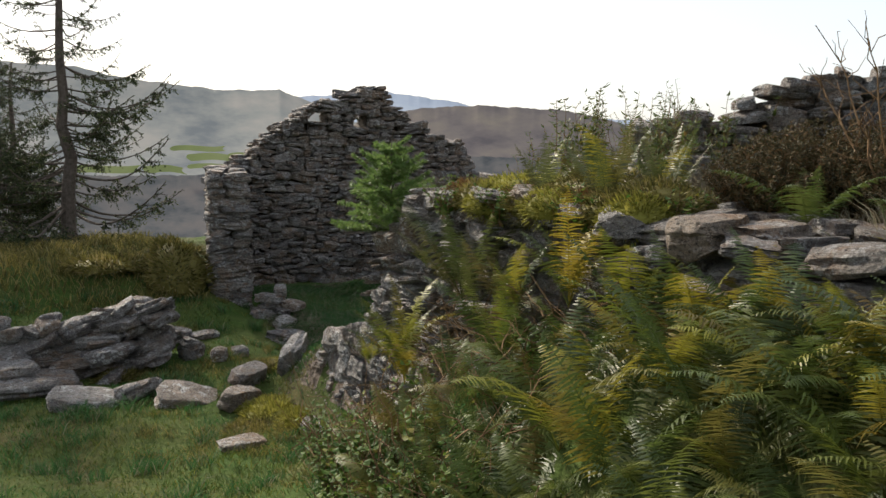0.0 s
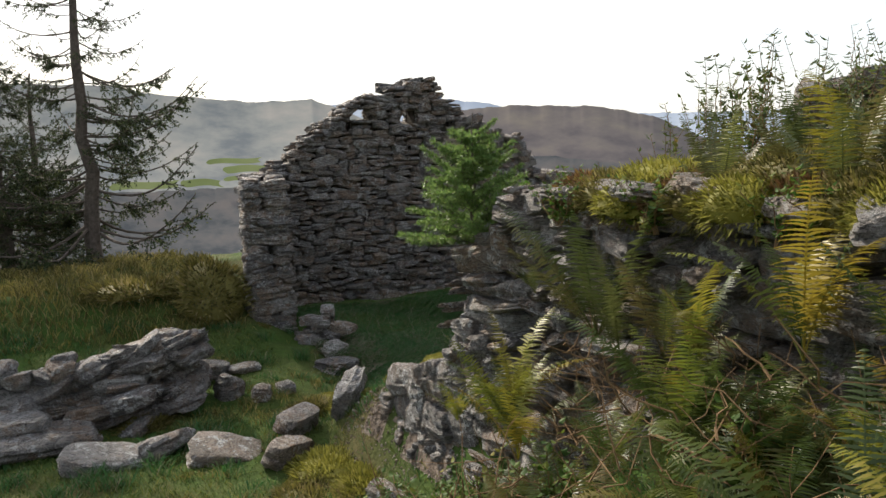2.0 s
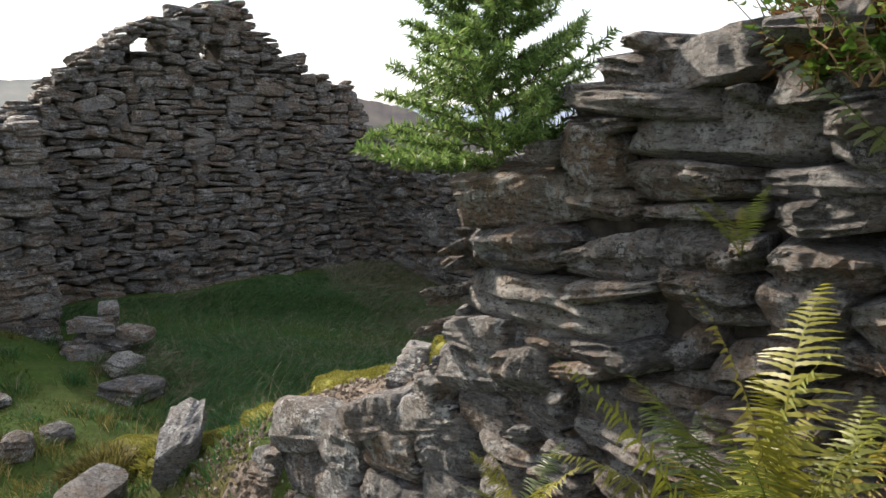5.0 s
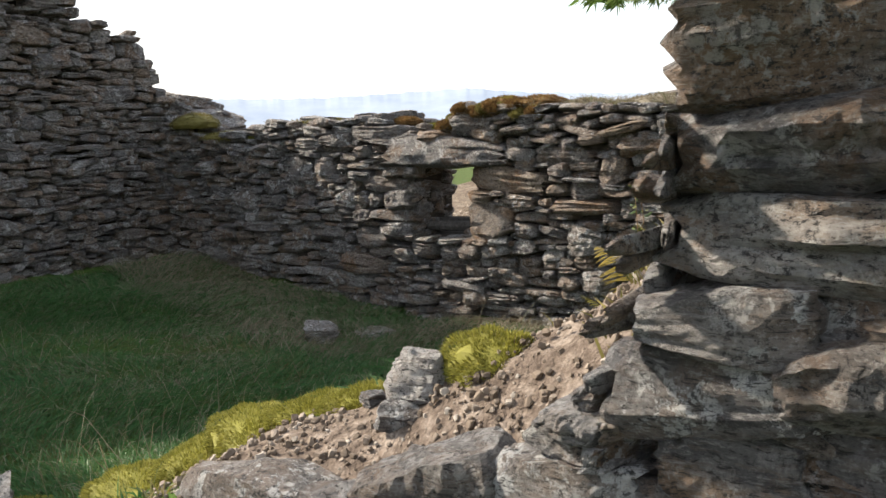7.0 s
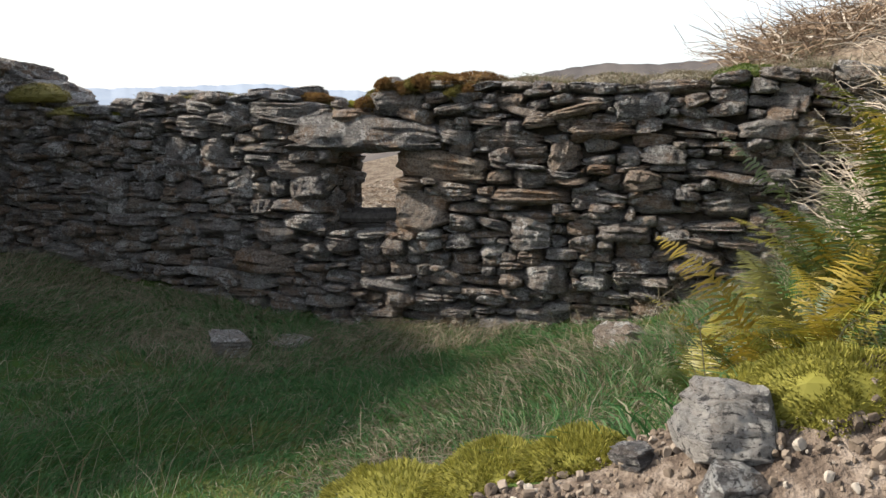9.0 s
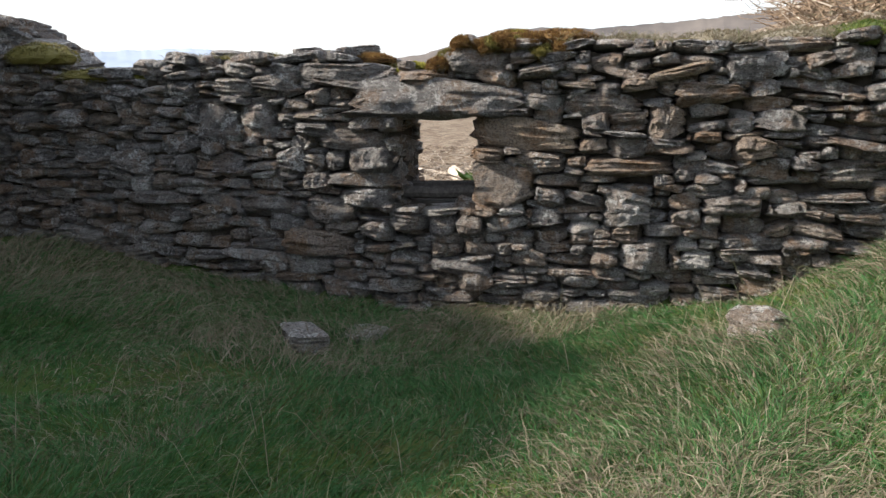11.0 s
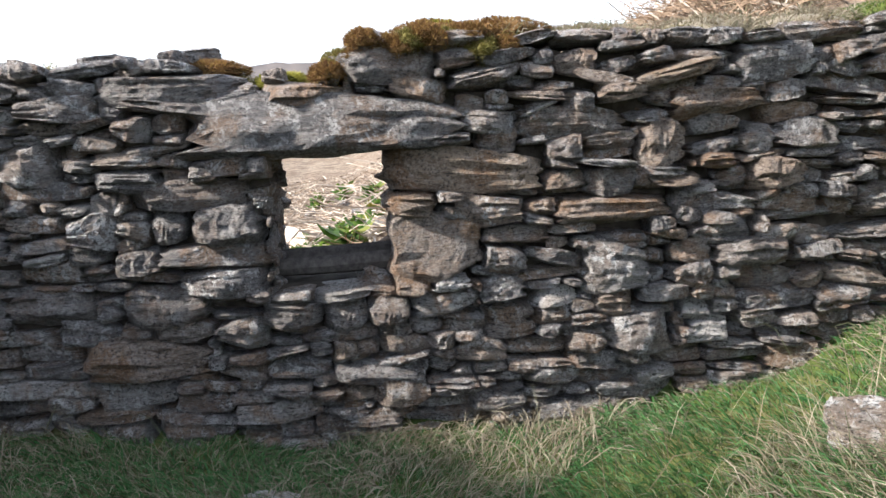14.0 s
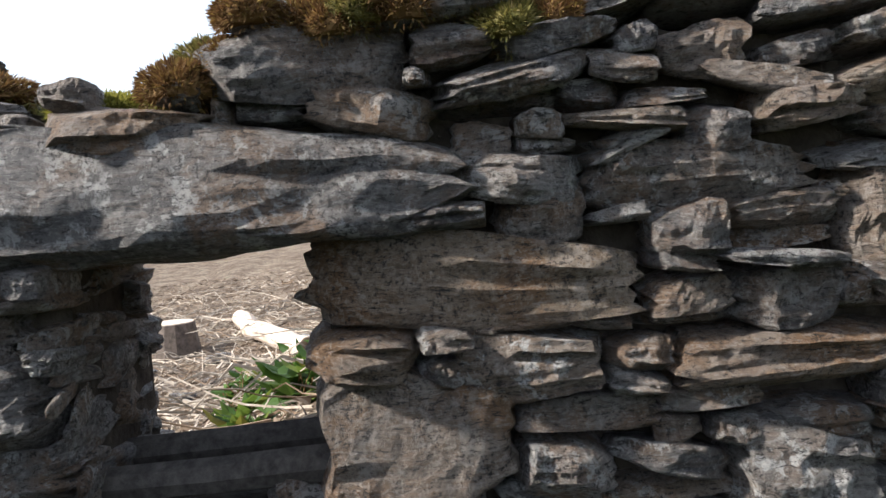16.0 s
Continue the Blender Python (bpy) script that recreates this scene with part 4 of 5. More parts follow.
def cushion(name, label, x, y, z, rx, ry, rz, mat, n=3500, blade=0.013, seed=1, turn=0.0, category="moss"):
    """A rounded cushion with a pile of tiny shoots."""
    rng = np.random.default_rng(seed)
    root = tagged(new(name), label, category)
    root.location = (x, y, z)
    root.rotation_euler = (0, 0, radians(turn))
    bm = bmesh.new()
    bmesh.ops.create_icosphere(bm, subdivisions=3, radius=1.0)
    for v in bm.verts:
        k = 1 + 0.16 * noise.noise(v.co * 2.0 + Vector((seed, 0, 0))) + 0.07 * noise.noise(v.co * 5)
        v.co = Vector((v.co.x * rx * k, v.co.y * ry * k, max(v.co.z, -0.4) * rz * k)) * 0.94
    part("body", bm, mat, root)
    u = rng.normal(size=(n, 3))
    u[:, 2] = np.where(rng.random(n) < 0.78, 1.0, -0.45) * np.abs(u[:, 2])
    u /= np.linalg.norm(u, axis=1)[:, None]
    k = 1 + 0.10 * np.sin(u[:, 0] * 5 + seed) + 0.05 * np.sin(u[:, 1] * 11)
    base = u * np.array([rx, ry, rz]) * k[:, None]
    tip = base + u * blade * rng.uniform(0.5, 1.6, (n, 1)) + rng.normal(0, blade * 0.35, (n, 3))
    tagged(blades("moss_mat", base, tip, blade * 0.34, mat, root, 0.1, seed), kind="stuff")
    return root


# ---- ferns ----
def frond_mesh(seed, droop, pairs=24, broad=0.17, mat=None):
    """One fern frond, unit long: a stalk with rows of lobed leaflets."""
    r = random.Random(seed)
    pts, dirs = [], []
    p, a = Vector((0, 0, 0)), radians(r.uniform(12, 24))
    steps = 26
    twist = r.uniform(-0.35, 0.35)
    for i in range(steps + 1):
        s = i / steps
        d = Vector((math.sin(a), twist * 0.35 * s, math.cos(a))).normalized()
        pts.append(p.copy())
        dirs.append(d)
        p = p + d / steps
        a += radians(droop) / steps * (0.4 + 1.4 * s)
    V, F = [], []

    def tri_strip(rows_):
        k = len(V)
        for a_, b_ in rows_:
            V.extend((a_, b_))
        for i in range(len(rows_) - 1):
            F.append((k + 2 * i, k + 2 * i + 1, k + 2 * i + 3, k + 2 * i + 2))

    for off in (Vector((0, 0.006, 0)), Vector((0.005, 0, 0.002))):
        tri_strip([(pts[i] - off * (1.1 - i / steps), pts[i] + off * (1.1 - i / steps)) for i in range(steps + 1)])
    for q in range(pairs):
        s = 0.16 + 0.82 * (q + 0.5) / pairs
        i = min(int(s * steps), steps - 1)
        f = s * steps - i
        c = pts[i].lerp(pts[i + 1], f)
        d = dirs[i]
        prof = min(1.0, (s - 0.05) / 0.25) * (1 - ((s - 0.3) / 0.72) ** 2 if s > 0.3 else 1.0)
        for side in (-1, 1):
            if r.random() < 0.05:
                continue
            L = broad * max(0.06, prof) * r.uniform(0.85, 1.1)
            out = (Vector((0, side, 0)) + d * r.uniform(0.2, 0.45) + Vector((r.uniform(-0.2, 0.2), 0, r.uniform(-0.25, 0.1)))).normalized()
            w = 0.0105 * (0.6 + 0.5 * prof)
            across = d - out * d.dot(out)
            across.normalize()
            up = out.cross(across)
            rows_ = []
            m = 9
            for k in range(m + 1):
                g = k / m
                lobes = 1.0 if k % 2 == 0 else 0.62
                ww = w * lobes * max(0.0, 1 - g) ** 0.7 * (0.75 + 0.25 * min(1, g * 4))
                mid = c + out * L * g - Vector((0, 0, 1)) * L * 0.22 * g * g
                rows_.append((mid - across * ww, mid + across * ww))
            tri_strip(rows_)
    me = bpy.data.meshes.new("frond")
    me.from_pydata([tuple(v) for v in V], [], F)
    me.materials.append(mat or FERN)
    me.update()
    return me


FRONDS = [frond_mesh(900 + i, (35, 55, 70, 90, 50, 28)[i % 6], 34 + i % 3 * 4, (0.15, 0.18, 0.20)[i % 3]) for i in range(9)]
GOLD_FRONDS = [frond_mesh(950 + i, (35, 55, 70, 45, 60)[i % 5], 35 + i % 3 * 3, (0.16, 0.19, 0.21)[i % 3], FERN_GOLD) for i in range(6)]


FERN_OLD = fern_material("withering_fern_frond", [(0.0, (0.05, 0.065, 0.02)), (0.5, (0.085, 0.09, 0.028)), (1.0, (0.13, 0.09, 0.035))], 1.3)
OLD_FRONDS = [frond_mesh(980 + i, (8, 14, 20, 26)[i % 4], 36 + i % 3 * 3, (0.12, 0.14, 0.16)[i % 3], FERN_OLD) for i in range(6)]


def fern(x, y, z, size, n, seed, label="green and rust-brown fern with arching fronds", spread_=360, face=0.0, upright=0.0, group="ferns on the bank", gold=0.12, fronds=None):
    r = random.Random(seed)
    root = tagged(new("fern"), label, "fern", group)
    root.location = (x, y, z)
    for i in range(n):
        f = new("frond", r.choice(GOLD_FRONDS if r.random() < gold else fronds or FRONDS))
        f.parent = root
        s = size * r.uniform(0.7, 1.15)
        f.matrix_basis = scaled(pose(0, 0, 0, r.gauss(0, 6), r.uniform(-6, 22) - upright, face + spread_ * (i / n - 0.5) + r.uniform(-25, 25)), s, s, s)
    return root


rf = random.Random(77)
count = 0
spots = []
while count < 92:
    x, y = rf.uniform(1.15, 2.5), rf.uniform(0.55, 4.6)
    edge = 1.15 if y < 2.4 else 1.15 + 0.28 * (y - 2.4)
    if x < edge + 0.1 or (3.5 < y < 4.45) or (y < 1.7 and x < 1.55) or any((x - a) ** 2 + (y - b) ** 2 < 0.016 for a, b in spots):
        continue
    spots.append((x, y))
    size = rf.uniform(0.42, 0.68) * (0.72 if x < 1.5 else 1.0) * (0.72 if y > 2.6 else 1.0)
    fern(x, y, gz(x, y) - 0.02, size, rf.randint(6, 8), 1000 + count, gold=0.2 if x > 1.9 and y < 2.6 else 0.05)
    count += 1
FAN, CROWN = "yellow-green fern fanned against the stone wall", "dark upright fern rooted high in the wall"
fern(2.3, 4.64, 0.08, 0.52, 9, 1201, FAN, upright=8, gold=0.5)
fern(2.22, 4.48, 0.16, 0.56, 9, 1206, FAN, upright=14, gold=0.45)
fern(2.16, 4.34, 0.10, 0.5, 8, 1211, FAN, upright=10, gold=0.4)
fern(2.3, 5.16, 0.02, 0.3, 7, 1202, FAN, upright=4, gold=0.6)
fern(2.44, 4.15, 0.62, 0.74, 9, 1203, CROWN, upright=4, gold=0.0, fronds=OLD_FRONDS)
fern(2.42, 3.98, 0.58, 0.6, 5, 1207, CROWN, upright=4, gold=0.0, fronds=OLD_FRONDS)
fern(2.44, 3.75, 0.62, 0.5, 5, 1212, CROWN, upright=6, gold=0.1, fronds=OLD_FRONDS)
for i, (x, y) in enumerate(((2.72, 3.75), (2.85, 3.5), (2.75, 3.25), (3.05, 3.65), (2.95, 3.1), (3.2, 3.35))):
    fern(x, y, 1.16, 0.42 + 0.05 * (i % 3), 8, 1240 + i, "dark withering fern on the mossy wall top", upright=2, gold=0.1, fronds=OLD_FRONDS)
for i, (x, y) in enumerate(((1.8, 3.62), (1.95, 3.85), (2.1, 4.05), (1.88, 4.12), (2.15, 3.7), (2.22, 3.95), (2.05, 4.3), (1.75, 3.9))):
    fern(x, y, gz(x, y), 0.36 + 0.03 * (i % 4), 8, 1230 + i, "small dark green fern under the wall", upright=2, gold=0.05)
fern(2.38, 3.5, 0.66, 0.4, 8, 1208, "dark upright fern rooted high in the wall", upright=12)
fern(2.4, 3.1, 0.75, 0.55, 9, 1209, "rusty fern rooted high in the wall", upright=8, gold=0.5)
for i, y in enumerate((2.3, 1.95, 1.6)):
    fern(2.42, y, 0.72, 0.5, 8, 1220 + i, "rusty fern rooted high in the wall", upright=6, gold=0.6)
fern(2.4, 2.7, 0.7, 0.55, 8, 1210, "rusty fern rooted high in the wall", upright=8, gold=0.5)
fern(2.25, 3.45, gz(2.25, 3.45), 0.6, 9, 1204, "dark upright fern rooted high in the wall", upright=10)
fern(2.52, 4.72, 0.72, 0.2, 5, 1205, "small fern growing from a wall joint", 160, 180)
for i, (x, y, s, n) in enumerate(((4.75, 6.2, 0.95, 13), (5.15, 5.85, 1.05, 13), (5.4, 5.55, 1.1, 12), (4.85, 5.5, 1.0, 11), (4.6, 6.0, 0.8, 11), (4.5, 5.75, 0.9, 9), (5.6, 5.9, 0.9, 9), (5.0, 6.45, 0.7, 8), (4.25, 6.05, 0.6, 7))):
    fern(x, y, gz(x, y), 0.78 * s, n, 1300 + i, "sunlit yellow-green fern inside the ruin", group="ferns inside the ruin", gold=0.55)
for i, (x, y, s) in enumerate(((3.15, 2.4, 0.5), (3.5, 2.0, 0.5), (2.85, 3.2, 0.4), (3.0, 1.7, 0.55), (4.4, 3.7, 0.5))):
    fern(x, y, gz(x, y), s, 7, 1400 + i, "rusty autumn fern on the turf")


# ---- tubes and leafy shoots ----
def tube(bm, pts, r0, r1, sides=6):
    """A tapering limb through points."""
    rings = []
    for i, p in enumerate(pts):
        d = (pts[min(i + 1, len(pts) - 1)] - pts[max(i - 1, 0)]).normalized()
        a = d.orthogonal().normalized()
        b = d.cross(a)
        rad = r0 + (r1 - r0) * i / (len(pts) - 1)
        rings.append([bm.verts.new(p + (a * math.cos(t) + b * math.sin(t)) * rad) for t in [2 * math.pi * k / sides for k in range(sides)]])
    for ra, rb in zip(rings, rings[1:]):
        for k in range(sides):
            bm.faces.new((ra[k], ra[(k + 1) % sides], rb[(k + 1) % sides], rb[k]))
    bm.faces.new(rings[0][::-1])
    bm.faces.new(rings[-1])


def mesh_of(name, bm, mat):
    me = bpy.data.meshes.new(name)
    bm.to_mesh(me)
    bm.free()
    me.materials.append(mat)
    return me


def crooked(r, a, b, wob_=0.06, n=6):
    L = (b - a).length
    return [a.lerp(b, i / n) + Vector((r.gauss(0, 1), r.gauss(0, 1), r.gauss(0, 1))) * (L * wob_ * (0 if i == 0 else 1)) for i in range(n + 1)]


def needles_on(lines, length, per_m, seed, width=0.0022, spread_=1.0):
    """Base and tip points of needles along polylines."""
    rng = np.random.default_rng(seed)
    B, T = [], []
    for pts in lines:
        P = np.array([p[:] for p in pts])
        for a, b in zip(P, P[1:]):
            d = b - a
            L = np.linalg.norm(d)
            k = max(2, int(L * per_m))
            t = rng.random((k, 1))
            base = a + d * t
            rad = rng.normal(size=(k, 3))
            rad -= (rad @ (d / L))[:, None] * (d / L)
            rad /= np.linalg.norm(rad, axis=1)[:, None] + 1e-9
            B.append(base)
            T.append(base + (rad * spread_ + d / L * 0.55) * length * rng.uniform(0.7, 1.2, (k, 1)))
    return np.concatenate(B), np.concatenate(T)


def spruce_sapling(x, y, z, height):
    r = random.Random(41)
    root = tagged(new("spruce_sapling"), "bright green young spruce rooted on the wall end", "tree")
    root.location = (x, y, z)
    bm = bmesh.new()
    tube(bm, crooked(r, Vector((0, 0, -0.05)), Vector((0.02, 0.0, height)), 0.012, 8), 0.016, 0.003, 7)
    part("trunk", bm, BARK, root)
    for lead in ((0.05, 0.03, 0.86), (-0.05, -0.04, 0.8)):
        bm = bmesh.new()
        pts = crooked(r, Vector((0.0, 0, height * 0.5)), Vector((lead[0], lead[1], height * lead[2])), 0.015, 6)
        tube(bm, pts, 0.006, 0.002, 5)
        b = part("branch", bm, BARK, root)
        B, T = needles_on([pts], 0.022, 800, 5)
        blades("needles", B, T, 0.0026, NEEDLES, b, 0.0, 6)
    for w in range(11):
        h = height * (0.04 + 0.84 * w / 11)
        reach = 0.44 * (1 - 0.72 * w / 11)
        for k in range(7):
            az = 2 * math.pi * k / 7 + w * 0.7 + r.uniform(-0.4, 0.4)
            L = reach * r.uniform(0.7, 1.1)
            tip = Vector((math.cos(az) * L, math.sin(az) * L, h + L * r.uniform(-0.05, 0.75)))
            main = crooked(r, Vector((0, 0, h)), tip, 0.03, 5)
            lines = [main]
            for j in range(5):
                s = 0.3 + 0.14 * j
                p = Vector((0, 0, h)).lerp(tip, s)
                for sd in (-1, 1):
                    q = p + (Vector((-math.sin(az) * sd, math.cos(az) * sd, 0.15)) * 0.6 + Vector((math.cos(az), math.sin(az), 0.2)) * 0.6) * L * 0.38 * (1.15 - s)
                    lines.append([p, p.lerp(q, 0.5) + Vector((0, 0, -0.004)), q])
            bm = bmesh.new()
            for i, ln in enumerate(lines):
                tube(bm, ln, 0.004 if i == 0 else 0.002, 0.0012, 4)
            b = part("branch", bm, BARK, root)
            B, T = needles_on(lines, 0.024, 640, 100 + w * 7 + k)
            blades("needles", B, T, 0.0042, NEEDLES, b, 0.0, w * 7 + k)
    return root


spruce_sapling(2.67, 5.58, 0.85, 0.76)


def conifer_branch(seed, bare):
    """A drooping branch, unit long along +x: wood and hanging sprays. Returns two meshes."""
    r = random.Random(seed)
    bm = bmesh.new()
    main = [Vector((s, 0.04 * math.sin(s * 5 + seed), -0.16 * math.sin(s * 2.4) + 0.30 * s * s)) for s in [i / 9 for i in range(10)]]
    tube(bm, main, 0.012, 0.003, 5)
    lines = []
    for i in range(26 if not bare else 15):
        s = r.uniform(0.25 if not bare else 0.45, 1.0)
        p = main[min(8, int(s * 9))]
        sd = r.choice((-1, 1))
        L = r.uniform(0.10, 0.30) * (1.25 - s)
        q = p + Vector((r.uniform(0.2, 0.9), sd * r.uniform(0.3, 0.9), r.uniform(-0.55, 0.35))).normalized() * L
        pts = [p, p.lerp(q, 0.5) + Vector((0, 0, 0.01)), q]
        tube(bm, pts, 0.004, 0.0015, 3)
        lines.append(pts)
        for k in range(3):
            p2 = p.lerp(q, r.uniform(0.3, 1.0))
            q2 = p2 + Vector((r.uniform(0, 0.7), r.uniform(-0.7, 0.7), r.uniform(-0.9, 0.1))).normalized() * L * 0.5
            lines.append([p2, q2])
    B, T = needles_on(lines + [main[6:]], 0.022, 130 if not bare else 80, seed, spread_=0.8)
    fol = blades("foliage", B, T, 0.010, DARK_NEEDLES, None, 0.0, seed)
    leaf = fol.data
    bpy.data.objects.remove(fol)
    return mesh_of("branch", bm, BARK), leaf


BRANCHES = [conifer_branch(60 + i, i >= 3) for i in range(6)]


def conifer(x, y, height, girth, reach, n, seed, label, low=0.08, dense=True):
    r = random.Random(seed)
    z = gz(x, y) - 0.1
    root = tagged(new("conifer_tree"), label, "tree", "conifers by the ruin")
    root.location = (x, y, z)
    bm = bmesh.new()
    tube(bm, crooked(r, Vector((0, 0, 0)), Vector((r.uniform(-0.1, 0.1), 0, height)), 0.004, 12), girth, 0.015, 9)
    part("trunk", bm, BARK, root)
    for i in range(n):
        f = low + (0.97 - low) * (i + r.random() * 0.8) / n
        wood, leaf = r.choice(BRANCHES[:3] if dense else BRANCHES)
        L = reach * (1.05 - f) ** 0.75 * r.uniform(0.6, 1.15)
        m = scaled(pose(0, 0, height * f, 0, r.uniform(-14, 12), r.uniform(0, 360)), L, L, L)
        b = stone(wood, m, root, "branch")
        s = stone(leaf, Matrix.Identity(4), b, "foliage")
    return root


conifer(1.33, 14.4, 5.8, 0.12, 2.1, 96, 3, "tall sparse conifer with upswept branches on the bank", 0.10, False)
conifer(0.2, 15.6, 3.9, 0.12, 1.7, 110, 4, "dense dark conifer on the bank", 0.03)
conifer(-0.9, 14.6, 6.8, 0.14, 2.0, 150, 5, "dense dark conifer on the bank", 0.03)
conifer(0.7, 17.8, 4.4, 0.13, 1.9, 110, 6, "dense dark conifer on the bank", 0.03)


def leaf_shape(V, F, base, d, side, L, w):
    """A folded pointed leaf: eight small faces."""
    up = d.cross(side)
    k = len(V)
    mids = [base + d * L * g + up * (0.10 * L * math.sin(g * 3)) for g in (0, 0.3, 0.65, 1.0)]
    ws = (0.06, 1.0, 0.75, 0.0)
    for m_, q in zip(mids, ws):
        V.extend((m_ - side * w * q + up * w * 0.25 * q, m_, m_ + side * w * q + up * w * 0.25 * q))
    for i in range(3):
        for j in range(2):
            F.append((k + 3 * i + j, k + 3 * i + j + 1, k + 3 * i + 4 + j, k + 3 * i + 3 + j))


def herb_meshes(seed, height, stems, leaf, slim, per_stem, sprawl, mat):
    r = random.Random(seed)
    bm = bmesh.new()
    V, F = [], []
    for _ in range(stems):
        az = r.uniform(0, 6.28)
        tip = Vector((math.cos(az) * sprawl * r.random(), math.sin(az) * sprawl * r.random(), height * r.uniform(0.65, 1.1)))
        pts = crooked(r, Vector((r.gauss(0, 0.02), r.gauss(0, 0.02), -0.03)), tip, 0.03, 6)
        tube(bm, pts, 0.0035, 0.0015, 4)
        for k in range(per_stem):
            s = r.uniform(0.12, 1.0)
            i = min(5, int(s * 6))
            p = pts[i].lerp(pts[i + 1], s * 6 - i)
            a = r.uniform(0, 6.28)
            d = Vector((math.cos(a), math.sin(a), r.uniform(-0.2, 0.8))).normalized()
            sd = d.cross(Vector((r.gauss(0, 0.3), r.gauss(0, 0.3), 1))).normalized()
            L = leaf * r.uniform(0.5, 1.2) * (1.1 - 0.5 * s)
            leaf_shape(V, F, p, d, sd, L, L * slim)
    me = bpy.data.meshes.new("leaves")
    me.from_pydata([tuple(v) for v in V], [], F)
    me.materials.append(mat)
    return mesh_of("stem", bm, STEM), me


def herb(name, label, meshes, x, y, z, s, turn, group, category="plant"):
    root = tagged(new(name), label, category, group)
    root.matrix_basis = pose(x, y, z, 0, 0, turn)
    for me, nm in zip(meshes, ("stem", "leaves")):
        tagged(stone(me, Matrix.Diagonal((s, s, s, 1)), root, nm), kind="stuff")
    return root


TALL = [herb_meshes(200 + i, 0.92, 2, 0.078, 0.17, 46, 0.16, WILLOWHERB) for i in range(5)]
LOWH = [herb_meshes(220 + i, 0.26, 8, 0.055, 0.34, 14, 0.22, HERB) for i in range(5)]
FOX = [herb_meshes(240 + i, 0.14, 6, 0.15, 0.26, 7, 0.08, HERB) for i in range(3)]
rh = random.Random(15)
for i in range(95):
    x = rh.gauss(3.72, 0.34)
    y = rh.gauss(4.34, 0.45)
    herb("willowherb", "tall thin seeding willowherb on the ruin", rh.choice(TALL), x, y, gz(x, y), rh.uniform(0.55, 1.0), rh.uniform(0, 360), "willowherb clump")
for i in range(150):
    y = rh.uniform(0.9, 5.4)
    x = 1.12 + (0.28 * max(0, y - 2.4)) + abs(rh.gauss(0, 0.25))
    if x < 2.4:
        herb("bramble", "low leafy green undergrowth below the ferns", rh.choice(LOWH), x, y, gz(x, y), rh.uniform(0.6, 1.25), rh.uniform(0, 360), "undergrowth")
for i in range(26):
    x, y = rh.uniform(2.5, 3.0), rh.uniform(2.6, 4.7)
    herb("bramble", "broad green leaves trailing over the wall top", rh.choice(LOWH), x, y, 1.08, rh.uniform(0.5, 0.9), rh.uniform(0, 360), "undergrowth")
for i, (x, y) in enumerate(((10.6, 9.3), (10.9, 8.9), (10.3, 9.15), (11.1, 9.1), (10.5, 8.8), (10.2, 9.0), (10.8, 9.15), (10.4, 9.35), (10.7, 8.65), (11.2, 8.8), (8.7, 8.75), (8.6, 8.95), (16.4, 9.4), (16.9, 9.0), (15.6, 8.6), (13.6, 8.5))):
    herb("foxglove", "low green rosette of broad leaves on felled ground", rh.choice(FOX), x, y, gz(x, y), rh.uniform(1.1, 1.8), rh.uniform(0, 360), "rosettes on felled ground")


def heather(x, y, rx, ry, h, seed):
    rng = np.random.default_rng(seed)
    root = tagged(new("heather_bush"), "dark brown-green heather bush on the ruin", "bush", "heather")
    z = gz(x, y)
    root.location = (x, y, z)
    n = 420
    a, q = rng.uniform(0, 6.28, n), np.sqrt(rng.random(n))
    tops = np.stack([np.cos(a) * q * rx, np.sin(a) * q * ry, h * np.sqrt(1 - 0.75 * q ** 2) * rng.uniform(0.75, 1.1, n)], 1)
    lines = []
    r = random.Random(seed)
    bm = bmesh.new()
    for t in tops:
        b = Vector((t[0] * 0.45, t[1] * 0.45, -0.02))
        p = crooked(r, b, Vector(t), 0.05, 4)
        tube(bm, p, 0.003, 0.001, 3)
        lines.append(p[1:])
    part("stem", bm, STEM, root)
    B, T = needles_on(lines, 0.022, 260, seed)
    blades("foliage", B, T, 0.006, HEATHER, root, 0.0, seed)


for i, a in enumerate(((3.45, 2.75, 0.45, 0.4, 0.42), (3.95, 2.9, 0.5, 0.45, 0.45), (3.75, 2.25, 0.5, 0.5, 0.4), (4.3, 2.5, 0.5, 0.5, 0.42))):
    heather(*a, 30 + i)


def bare_sapling(x, y, height, seed):
    r = random.Random(seed)
    root = tagged(new("bare_sapling"), "thin leafless sapling with fine twigs", "tree", "bare saplings")
    root.location = (x, y, gz(x, y))
    for k in range(4):
        tip = Vector((r.gauss(0, 0.22), r.gauss(0, 0.22), height * r.uniform(0.75, 1.1)))
        pts = crooked(r, Vector((r.gauss(0, 0.03), r.gauss(0, 0.03), 0)), tip, 0.02, 9)
        bm = bmesh.new()
        tube(bm, pts, 0.007, 0.002, 5)
        limb = part("limb", bm, STEM, root)
        for j in range(14):
            i = r.randint(3, 8)
            q = pts[i] + Vector((r.gauss(0, 0.12), r.gauss(0, 0.12), r.uniform(0.06, 0.24)))
            bm = bmesh.new()
            tube(bm, crooked(r, pts[i], q, 0.05, 4), 0.003, 0.0012, 3)
            part("twig", bm, STEM, limb)


bare_sapling(3.55, 2.25, 0.95, 8)
bare_sapling(3.75, 2.05, 1.05, 9)


